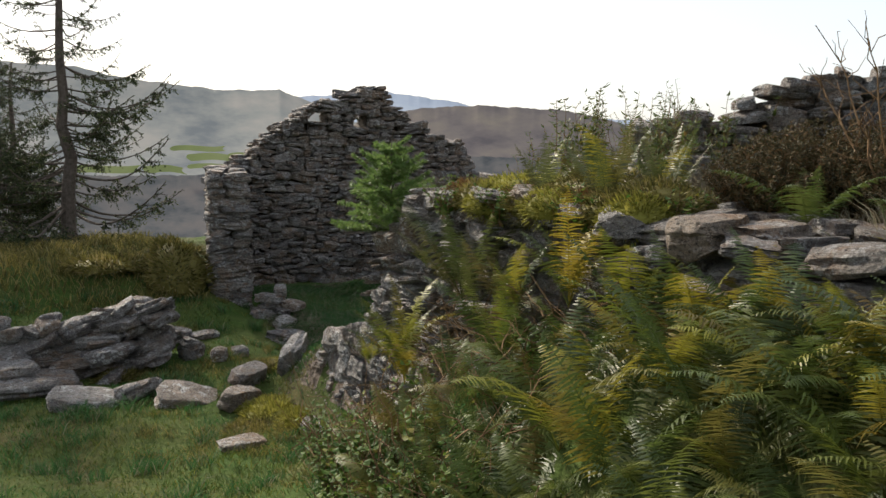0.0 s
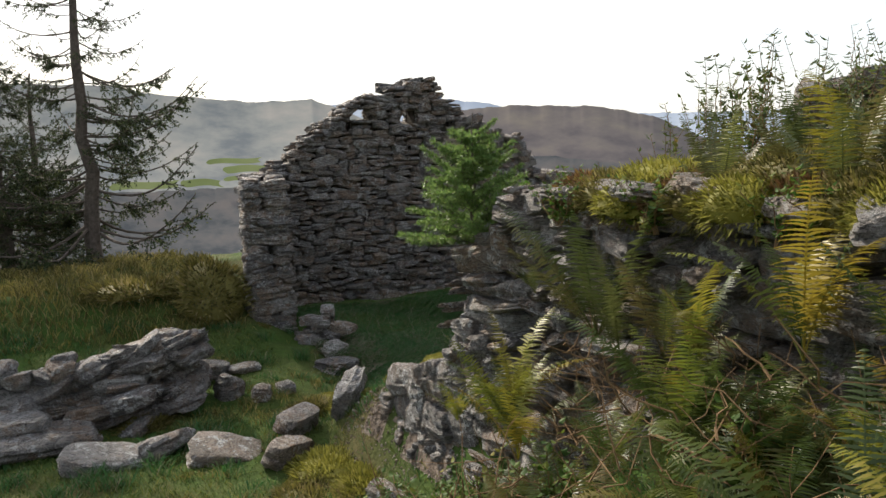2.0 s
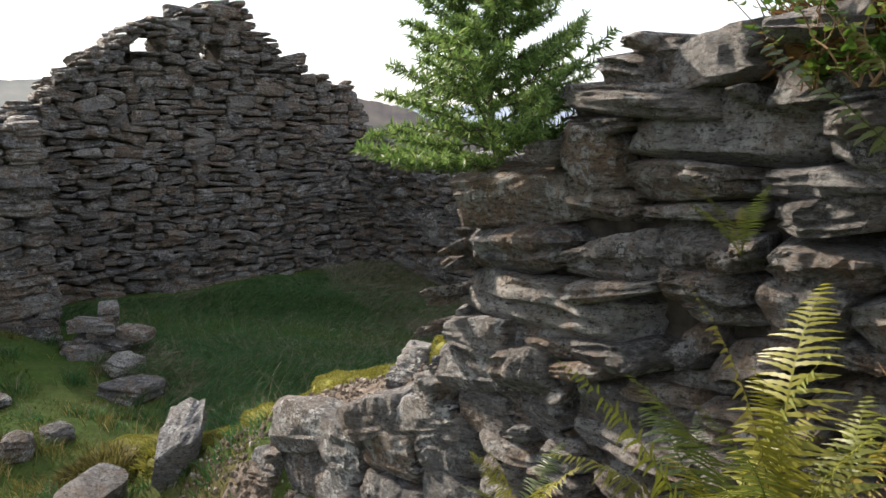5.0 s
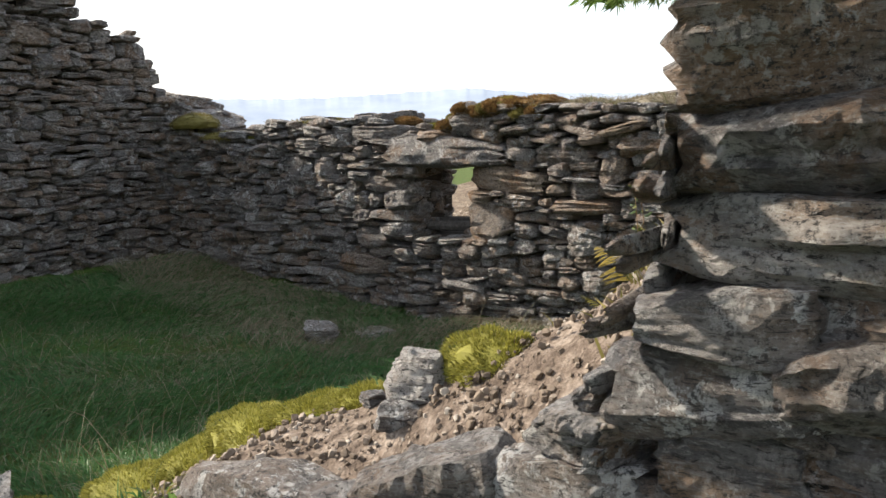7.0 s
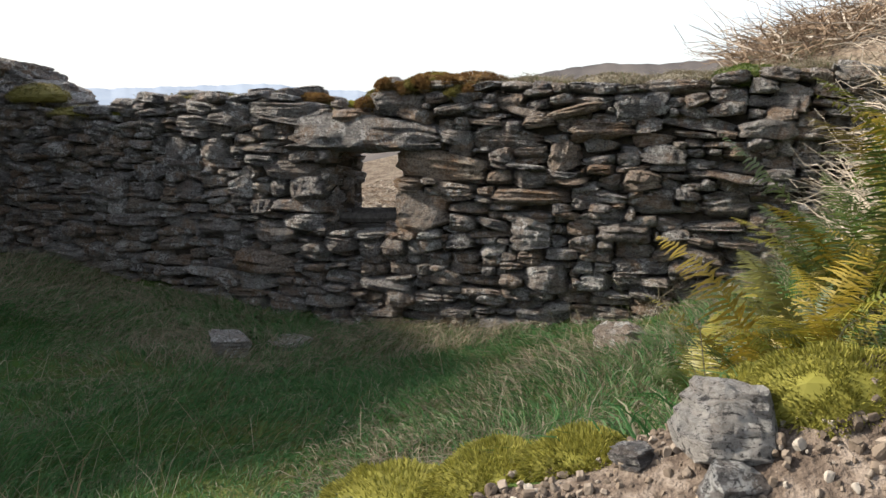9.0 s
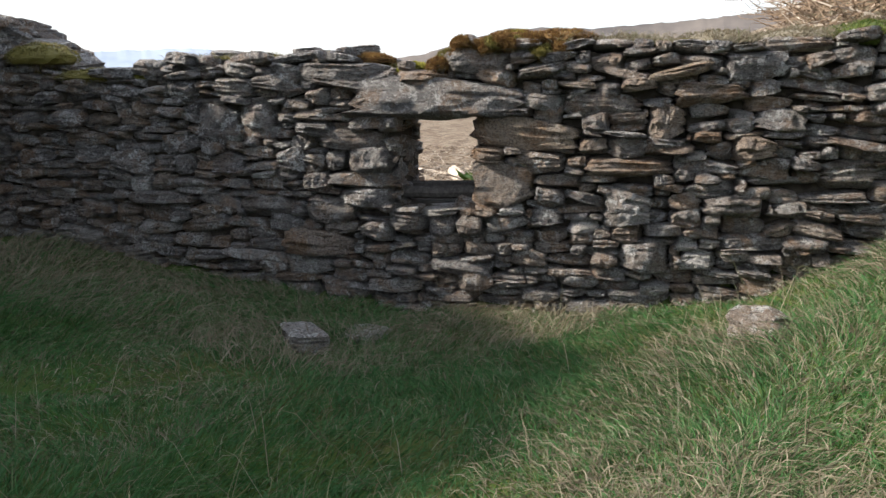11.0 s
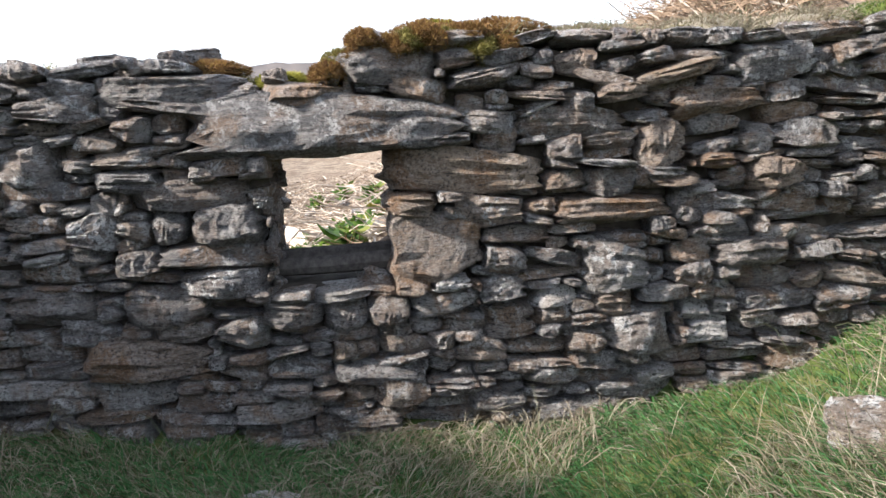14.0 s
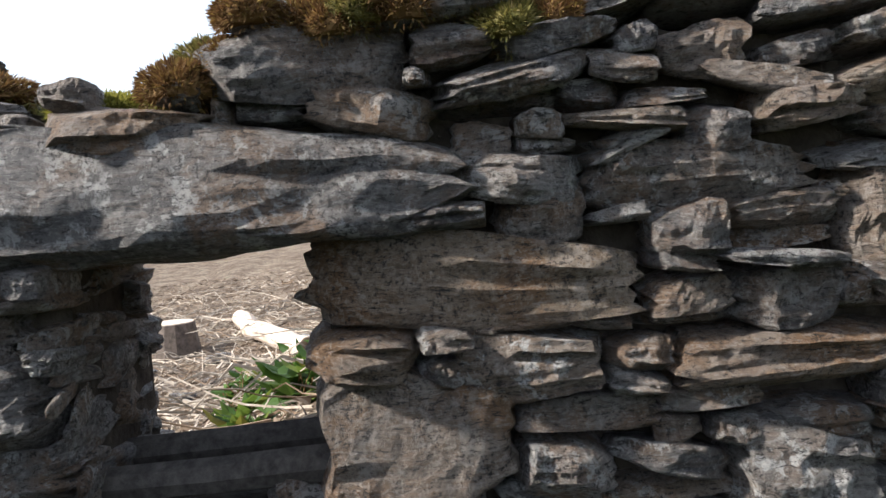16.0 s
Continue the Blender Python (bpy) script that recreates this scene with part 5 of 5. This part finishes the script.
# ---- loose stones, low yard wall, cross wall ----
def boulder(x, y, w, d, h, seed, label, turn=0.0, tilt=0.0, pale=False, sink=0.25, name="boulder", flat=False, zz=None, group="loose stones"):
    me = (WHITES[seed % 4] if pale == 2 else PALES[seed % 8] if pale else SLABS[seed % 26] if flat else BOULDERS[seed % 10])
    ob = tagged(new(name, me), label, "stone", group)
    z = gz(x, y) if zz is None else zz
    ob.matrix_basis = scaled(pose(x, y, z + h * (0.5 - sink), tilt, tilt * 0.6, turn), w, d, h)
    return ob


PALE_L, GREY_L = "pale lichened boulder half sunk in grass", "grey stone half sunk in grass"
boulder(3.08, 6.40, 0.16, 0.17, 0.13, 1, "pale grey angular boulder on the soil mound", 25, 8, 2, 0.22)
boulder(3.1, 6.56, 0.07, 0.06, 0.04, 2, "small pale stone on the soil mound", 60, 4, True)
boulder(6.28, 9.30, 0.34, 0.26, 0.16, 6, PALE_L, 35, 8, True)
boulder(6.62, 9.05, 0.30, 0.22, 0.07, 5, "flat brown stone in the grass", -10, 3, False, 0.3, "boulder", True)
boulder(6.43, 6.85, 0.30, 0.24, 0.24, 4, PALE_L, 50, 10, True)
boulder(3.42, 10.2, 0.32, 0.24, 0.17, 6, PALE_L, 15, 10, 2)
boulder(3.25, 9.75, 0.46, 0.34, 0.16, 7, GREY_L, 30, 4)
boulder(2.62, 7.68, 0.20, 0.42, 0.36, 7, "pale upright slab leaning in the turf", -35, 22, True)
boulder(2.2, 7.78, 0.46, 0.22, 0.22, 8, GREY_L, 35, 16, False, 0.2, "boulder", True)
boulder(1.60, 7.66, 0.5, 0.36, 0.15, 5, PALE_L, -20, 16, True)
boulder(2.0, 7.38, 0.50, 0.22, 0.2, 9, GREY_L, 42, 14, False, 0.2, "boulder", True)
boulder(1.22, 8.1, 0.5, 0.36, 0.16, 2, GREY_L, 10, -18, False, 0.2, "boulder", True)
boulder(0.75, 8.0, 0.55, 0.4, 0.18, 3, PALE_L, 0, 9, True)
boulder(0.35, 8.55, 0.95, 0.5, 0.16, 11, "long flat grey slab on the turf", 6, 5, False, 0.1, "boulder", True)
boulder(0.10, 8.75, 0.8, 0.5, 0.16, 12, "long flat grey slab on the turf", -8, 4, False, -0.5, "boulder", True)
boulder(-0.35, 8.4, 0.6, 0.4, 0.2, 13, GREY_L, 20, 4, False, 0.2, "boulder", True)
boulder(1.97, 9.05, 0.24, 0.22, 0.26, 1, GREY_L, 30, 8)
boulder(2.2, 8.85, 0.20, 0.18, 0.17, 4, GREY_L, 70, 8, True)
boulder(2.47, 9.0, 0.18, 0.14, 0.13, 6, PALE_L, 10, 14, True)
boulder(1.95, 9.85, 0.38, 0.28, 0.2, 7, GREY_L, 15, 6)
boulder(2.28, 9.8, 0.32, 0.22, 0.08, 15, GREY_L, 5, 3, False, 0.1, "boulder", True)
boulder(2.3, 6.15, 0.18, 0.3, 0.16, 0, PALE_L, 30, 18, True)
boulder(1.7, 6.2, 0.36, 0.26, 0.07, 16, GREY_L, 12, 4, False, 0.2, "boulder", True)
rb = random.Random(9)
for i in range(16):
    x, y = 3.38 + rb.gauss(0, 0.16), 10.72 + rb.uniform(-0.28, 0.28)
    boulder(x, y, rb.uniform(0.16, 0.34), rb.uniform(0.14, 0.26), rb.uniform(0.08, 0.15), i, "tumbled grey stone by the doorway", rb.uniform(0, 180), rb.uniform(-12, 12), False, 0.15, "boulder", i % 2 == 0,
            gz(x, y) + 0.07 * (i % 4), "tumbled stones")

wall_yard = tagged(new("wall_yard"), "low tumbled dry-stone yard wall with pale lichen", "wall", kind="structure")
ry = random.Random(19)
for i in range(150):
    x = ry.uniform(-2.6, 1.62)
    lay = ry.random()
    top = 0.62 - 0.10 * max(0.0, 1.0 - x)
    y = 9.15 + ry.gauss(0, 0.16) * (1.3 - lay)
    z = gz(x, y) + top * lay
    big = ry.random() < 0.35
    m = scaled(pose(x, y, z, ry.gauss(0, 14), ry.gauss(-8, 14), ry.uniform(-50, 50)), ry.uniform(0.28, 0.55) if big else ry.uniform(0.15, 0.3), ry.uniform(0.2, 0.36), ry.uniform(0.09, 0.18))
    stone(ry.choice(PALES[:4] + FINE[:8] + DARKS) if big else ry.choice(SLABS[:20] + PALES[:2]), m, wall_yard)
for i in range(64):
    x = 1.62 - 1.3 * ry.random() ** 1.4
    lay = ry.random()
    z = gz(x, 9.1) + 0.05 + lay * (0.62 - 0.18 * (1.62 - x))
    y = 9.06 + ry.gauss(0, 0.14) * (1.25 - 0.6 * lay)
    m = scaled(pose(x, y, z, ry.gauss(6, 9), ry.gauss(-14, 8), ry.uniform(-25, 35)), ry.uniform(0.26, 0.5), ry.uniform(0.22, 0.4), ry.uniform(0.07, 0.13))
    stone(ry.choice(PALES[:3] + FINE + DARKS), m, wall_yard)
cushion("grass_hummock", "sunlit mossy grass hummock beside the gable", 2.3, 11.4, -0.25, 0.42, 0.5, 0.5, TURF, 2600, 0.06, 3, 0, "grass")
for i, (x, y, rx, ry_, rz) in enumerate(((2.85, 8.1, 0.34, 0.3, 0.2), (2.5, 8.35, 0.25, 0.22, 0.12), (2.25, 7.05, 0.3, 0.36, 0.09), (1.95, 6.7, 0.3, 0.3, 0.06), (2.3, 6.55, 0.22, 0.3, 0.10), (1.2, 8.75, 0.3, 0.2, 0.1))):
    cushion("grass_hummock", "mossy grass hummock beside the doorway", x, y, gz(x, y) - 0.04, rx, ry_, rz, (MOSS, TURF)[i % 2], 3600, 0.035, 160 + i, i * 40, "grass")
cushion("grass_hummock", "sunlit mossy grass hummock beside the gable", 1.6, 11.9, -0.1, 0.7, 0.5, 0.12, TURF, 2600, 0.06, 4, 0, "grass")

wall_cross = tagged(new("wall_cross"), "tumbled cross wall of dark stones above the turf", "wall", kind="structure")
CROSS_A, CROSS_B = Vector((4.05, 4.45, 0)), Vector((6.2, 2.7, 0))
CROSS_L = (CROSS_B - CROSS_A).length
CROSS_TURN = math.degrees(math.atan2(CROSS_B.y - CROSS_A.y, CROSS_B.x - CROSS_A.x))


def cross_top(u):
    return float(np.interp(u, [0, 0.25, 0.5, 0.8, 1.1, 1.5, 2.0, 2.8], [1.5, 1.72, 1.66, 1.86, 1.95, 1.96, 1.9, 1.8])) + 0.03 * math.sin(u * 21)


def cross_place(u, z, out):
    p = CROSS_A + (CROSS_B - CROSS_A) * (u / CROSS_L)
    return pose(p.x, p.y, z, 0, 0, CROSS_TURN) @ pose(0, -out, 0)


face_wall(wall_cross, pack(131, 0.0, CROSS_L, lambda u: 1.0, cross_top, (), 1.1), cross_place, 132, limit=160, depth=0.3, proud=0.09)
core_mesh("wall_core", [(0.1 * i, 0.9, cross_top(0.1 * i) - 0.07) for i in range(1, 27)], 0.1, 0.4, lambda u, w, z: tuple(cross_place(u, z, -w).translation), wall_cross)
boulder(4.0, 4.4, 0.18, 0.17, 0.24, 3, "dark upright stone on the tumbled cross wall", 20, 6, False, -1.05, zz=1.18)
boulder(3.95, 3.80, 0.48, 0.36, 0.24, 2, "pale lichened block on the turf", -30, 3, True, -0.2, zz=1.14)
for i, (x, y, z, w, h, pale) in enumerate(((2.60, 2.45, 1.14, 0.46, 0.24, True), (2.62, 2.72, 1.02, 0.34, 0.18, True), (2.62, 2.35, 0.92, 0.5, 0.16, False), (2.65, 2.0, 0.9, 0.6, 0.28, False), (2.6, 1.65, 0.8, 0.55, 0.3, False), (2.62, 2.95, 1.15, 0.34, 0.16, True), (2.66, 2.2, 1.1, 0.5, 0.14, False))):
    stone((RUSTS[0] if i == 0 else PALES[i] if pale else BOULDERS[i]), scaled(pose(x, y, z, 4, i * 3 - 8, -90 + 6 * i), w * 0.68, 0.36, h * 0.72), wall_front)

# ---- moss and turf on stones ----
cushion("moss_cushion", "yellow-green moss cushion beside the pale boulder", 3.15, 6.22, gz(3.15, 6.22) - 0.06, 0.11, 0.15, 0.10, MOSS, 10000, 0.009, 77)
for i, (x, y, z, rx, ry_, rz) in enumerate(((3.32, 6.33, 0.0, 0.17, 0.15, 0.15), (3.42, 6.15, 0.06, 0.2, 0.14, 0.1), (3.1, 6.98, -0.26, 0.22, 0.15, 0.09), (2.95, 7.3, -0.42, 0.26, 0.17, 0.10), (2.85, 7.6, -0.58, 0.24, 0.18, 0.10),
                                           (3.2, 6.65, 0, 0.14, 0.12, 0.08), (3.2, 6.82, 0, 0.17, 0.13, 0.08), (3.15, 7.0, 0, 0.18, 0.14, 0.08), (3.1, 7.2, 0, 0.2, 0.15, 0.08), (3.0, 7.4, 0, 0.2, 0.15, 0.08), (3.36, 6.2, 0, 0.17, 0.13, 0.1), (3.5, 6.3, 0, 0.18, 0.14, 0.09), (3.2, 7.05, 0, 0.14, 0.12, 0.07), (2.85, 8.75, -0.82, 0.24, 0.2, 0.2), (3.3, 8.6, -0.85, 0.24, 0.2, 0.10), (3.6, 6.0, 0.05, 0.22, 0.12, 0.08))):
    cushion("moss_cushion", "yellow-green moss cushion on the soil mound", x, y, gz(x, y) - 0.01, rx * 0.9, ry_ * 0.9, min(rz, 0.10) * (1.0 if i == 0 else 0.6), MOSS, 10000, 0.009, 60 + i, i * 25)
for i, (x, y, z, rx, ry_, rz) in enumerate(((2.9, 4.15, 1.2, 0.3, 0.34, 0.12), (2.95, 3.55, 1.22, 0.32, 0.3, 0.14), (3.2, 4.5, 1.15, 0.3, 0.3, 0.14), (2.85, 3.0, 1.2, 0.24, 0.24, 0.12), (3.0, 4.8, 1.12, 0.2, 0.2, 0.09))):
    cushion("moss_cushion", "mossy turf cushion on the wall top", x, y, z, rx, ry_, rz, MOSS if i % 2 == 0 else TURF, 3500, 0.022, 80 + i, i * 31)
for i in range(9):
    cushion("moss_cushion", "mossy turf hanging over the wall edge", 2.66 + 0.04 * (i % 3), 2.95 + 0.2 * i, 1.15 + 0.01 * (i % 2), 0.17, 0.19, 0.11, (MOSS, TURF, RED_MOSS)[i % 3], 2600, 0.022, 140 + i)
for i, (y, z, a, b, h, mt) in enumerate(((8.64, 0.66, 0.15, 0.12, 0.05, RED_MOSS), (8.55, 0.71, 0.17, 0.14, 0.06, RED_MOSS), (8.3, 0.79, 0.18, 0.16, 0.06, RED_MOSS), (8.0, 0.80, 0.15, 0.2, 0.05, RED_MOSS), (8.42, 0.74, 0.17, 0.2, 0.07, RED_MOSS), (8.15, 0.77, 0.13, 0.22, 0.06, RED_MOSS), (8.28, 0.80, 0.10, 0.1, 0.05, MOSS), (8.95, 0.61, 0.12, 0.12, 0.04, MOSS), (9.25, 0.67, 0.12, 0.14, 0.04, RED_MOSS), (7.6, 0.76, 0.12, 0.2, 0.05, STRAW), (7.05, 0.76, 0.16, 0.25, 0.07, STRAW), (6.6, 0.74, 0.2, 0.3, 0.10, STRAW), (6.2, 0.78, 0.2, 0.25, 0.10, SWARD), (11.3, 0.56, 0.2, 0.3, 0.06, TURF), (11.75, 0.7, 0.22, 0.25, 0.1, TURF), (11.0, 0.56, 0.16, 0.25, 0.05, MOSS))):
    cushion("moss_tuft", "rusty moss and dry grass on the wall top", BACK_IN + 0.2, y, z, a, b, h, mt, 4500, 0.012, 100 + i)
rm = random.Random(12)
for i in range(16):
    y = 8.0 + 0.05 * i
    cushion("moss_tuft", "rusty moss draped over the wall edge", BACK_IN + 0.03 + rm.uniform(-0.03, 0.05), y, top_back(y) - 0.02 + rm.uniform(-0.03, 0.02), 0.08, 0.07, 0.05, (RED_MOSS, RED_MOSS, TURF)[i % 3], 3200, 0.011, 170 + i)
for i, (y, w, h) in enumerate(((8.22, 0.28, 0.16), (8.02, 0.3, 0.18), (9.35, 0.3, 0.12), (10.35, 0.3, 0.14), (7.75, 0.24, 0.14), (10.1, 0.22, 0.12), (9.75, 0.24, 0.12))):
    boulder(BACK_IN + 0.33, y, w * 0.8, 0.22, h * 0.7, i + 1, "pale lichened stone on the wall top", 80 + 17 * i, 3, True, 0.0, zz=top_back(y) - 0.04, group="wall-top stones")
for i, (x, y, z, w, h) in enumerate(((7.75, 12.2, 0.93, 0.5, 0.16), (7.98, 12.1, 0.84, 0.44, 0.14), (7.6, 12.15, 0.86, 0.5, 0.2), (8.15, 12.0, 0.74, 0.4, 0.14), (7.75, 12.0, 0.78, 0.45, 0.16), (7.95, 11.85, 0.68, 0.4, 0.14))):
    stone(SLABS[i + 4], scaled(pose(x, y, z, 6, 16, -20 * i), w, 0.4, h), wall_gable)

# ---- soil mound: pebbles and broken stone ----
rp = random.Random(33)
rubble = Joined()
for i in range(4200):
    x, y = rp.uniform(2.3, 3.35), rp.uniform(5.55, 7.45)
    s = rp.choice((0.004, 0.006, 0.008, 0.011, 0.017)) * rp.uniform(0.7, 1.3)
    rubble.add(rp.choice(SMALL), scaled(pose(x, y, gz(x, y) + s * 0.1, rp.uniform(0, 360), rp.uniform(0, 360), rp.uniform(0, 360)), s * 1.3, s, s * 0.8))
tagged(rubble.object("pebbles", PEBBLE), "loose pebbles and chips on the soil mound", "pebbles", kind="stuff")
for i in range(34):
    x, y = 2.5 + abs(rp.gauss(0, 0.25)), rp.uniform(5.6, 6.6)
    s = rp.uniform(0.035, 0.085)
    boulder(x, y, s * 1.4, s, s * 0.8, i, "broken stone in the soil mound", rp.uniform(0, 180), rp.uniform(-20, 20), i % 3 != 0, 0.3, "rubble_stone", False, None, "broken stones")

# ---- window timbers ----
sill = tagged(new("window_sill_beam"), "dark weathered timber lying across the window", "beam")
bm = bmesh.new()
tube(bm, [Vector((7.42, 8.45, -0.175)), Vector((7.43, 8.6, -0.18)), Vector((7.44, 8.8, -0.19)), Vector((7.45, 9.06, -0.195))], 0.045, 0.04, 8)
part("beam", bm, TIMBER, sill)
bm = bmesh.new()
tube(bm, [Vector((7.62, 8.42, -0.16)), Vector((7.62, 9.06, -0.18))], 0.04, 0.04, 8)
part("beam", bm, TIMBER, sill)
stone(BOULDERS[4], scaled(pose(7.46, 8.58, -0.27, 10, 20, -80), 0.18, 0.3, 0.12), wall_back)


# ---- felled slope beyond the back wall ----
def log(name, label, a, b, rad, mat, end_mat, group=""):
    root = tagged(new(name), label, "log", group)
    bm = bmesh.new()
    r = random.Random(len(label))
    tube(bm, crooked(r, Vector(a), Vector(b), 0.01, 7), rad, rad * 0.85, 12)
    part("bark", bm, mat, root)
    d = (Vector(b) - Vector(a)).normalized()
    bm = bmesh.new()
    tube(bm, [Vector(a) - d * 0.004, Vector(a) + d * 0.01], rad * 0.9, rad * 0.9, 12)
    part("cut_end", bm, end_mat, root, "sawn grey-brown end")


log("felled_log", "pale barked felled log lying on brash", (13.1, 9.28, gz(13.1, 9.28) + 0.09), (14.9, 10.25, gz(14.9, 10.25) + 0.12), 0.11, BIRCH, BROWNWOOD)
stump = tagged(new("tree_stump"), "sawn tree stump with a pale top", "stump")
bm = bmesh.new()
tube(bm, [Vector((14.2, 10.75, gz(14.2, 10.75) - 0.1)), Vector((14.2, 10.75, gz(14.2, 10.75) + 0.12)), Vector((14.2, 10.75, gz(14.2, 10.75) + 0.34))], 0.26, 0.2, 12)
part("bark", bm, BARK, stump)
bm = bmesh.new()
tube(bm, [Vector((14.2, 10.75, gz(14.2, 10.75) + 0.335)), Vector((14.2, 10.75, gz(14.2, 10.75) + 0.35))], 0.19, 0.19, 12)
part("cut_top", bm, BIRCH, stump, "pale sawn top")


def sticks(name, label, n, place, lo, hi, thick, mat, seed, flat=0.25):
    r = random.Random(seed)
    bm = bmesh.new()
    for _ in range(n):
        x, y, z = place(r)
        a = r.uniform(0, 6.28)
        L = r.uniform(lo, hi)
        d = Vector((math.cos(a), math.sin(a), abs(r.gauss(0, flat)) - 0.04)).normalized() * L
        p = Vector((x, y, z))
        tube(bm, crooked(r, p, p + d, 0.05, 4), thick * r.uniform(0.4, 1.2), thick * 0.3, 4)
    me = mesh_of(name, bm, mat)
    return tagged(new(name, me), label, "brash", kind="stuff")


def over(x0, x1, y0, y1, up):
    def f(r):
        x, y = r.uniform(x0, x1), r.uniform(y0, y1)
        return x, y, gz(x, y) + r.random() * up
    return f


sticks("brash", "bleached felling brash and twigs", 900, over(8.2, 18.5, 6.5, 13.5, 0.05), 0.15, 0.7, 0.008, DEADWOOD, 1, 0.15)
sticks("brash", "long bleached branches on felled ground", 260, over(9.0, 16.5, 7.5, 12.0, 0.06), 0.5, 1.3, 0.014, DEADWOOD, 8, 0.12)
sticks("brash", "brown felling brash and twigs", 900, over(8.2, 18.5, 6.5, 13.5, 0.04), 0.1, 0.6, 0.007, BROWNWOOD, 2, 0.15)
sticks("brash_heap", "heap of tangled dead brown branches", 1700, over(9.0, 11.6, 3.6, 6.2, 0.16), 0.2, 0.65, 0.007, BROWNWOOD, 3, 0.35)
sticks("brash_heap", "heap of tangled bleached branches", 200, over(9.0, 11.4, 3.6, 6.2, 0.16), 0.3, 0.9, 0.011, DEADWOOD, 4, 0.4)
sticks("brash_heap", "tangled pale roots hanging from the bank", 900, over(5.9, 7.25, 4.8, 5.75, 0.22), 0.15, 0.45, 0.005, DEADWOOD, 5, 0.5)
sticks("dead_stems", "dead brown stems under the ferns", 200, over(1.5, 2.5, 2.6, 4.6, 0.35), 0.2, 0.5, 0.004, STEM, 6, 0.9)
sticks("dead_stems", "dead brown stems hanging on the wall", 90, lambda r: (r.uniform(2.3, 2.5), r.uniform(3.8, 4.3), r.uniform(0.1, 0.6)), 0.12, 0.35, 0.003, STEM, 7, 0.9)
rr = random.Random(3)
for i in range(30):
    x, y = rr.uniform(9, 17), rr.uniform(7.2, 12)
    boulder(x, y, rr.uniform(0.1, 0.25), rr.uniform(0.1, 0.2), rr.uniform(0.06, 0.14), i, "pale stone on the felled slope", rr.uniform(0, 180), 5, True, 0.3, "boulder", False, None, "stones on the felled slope")


# ---- fine litter on the felled ground ----
rng = np.random.default_rng(44)
lx, ly = 8.0 + 12 * rng.random(16000) ** 1.3, rng.uniform(6.2, 13.5, 16000)
lb = np.stack([lx, ly, ground_z(lx, ly) + 0.004 + 0.02 * rng.random(16000)], 1)
la = rng.uniform(0, 6.28, 16000)
ll = rng.uniform(0.03, 0.16, 16000)
tagged(blades("felling_litter", lb, lb + np.stack([np.cos(la) * ll, np.sin(la) * ll, rng.normal(0.012, 0.02, 16000)], 1), rng.uniform(0.005, 0.022, 16000), LITTER, None, 0.1, 45), "pale chips, bark and twigs covering felled ground", "litter", kind="stuff")
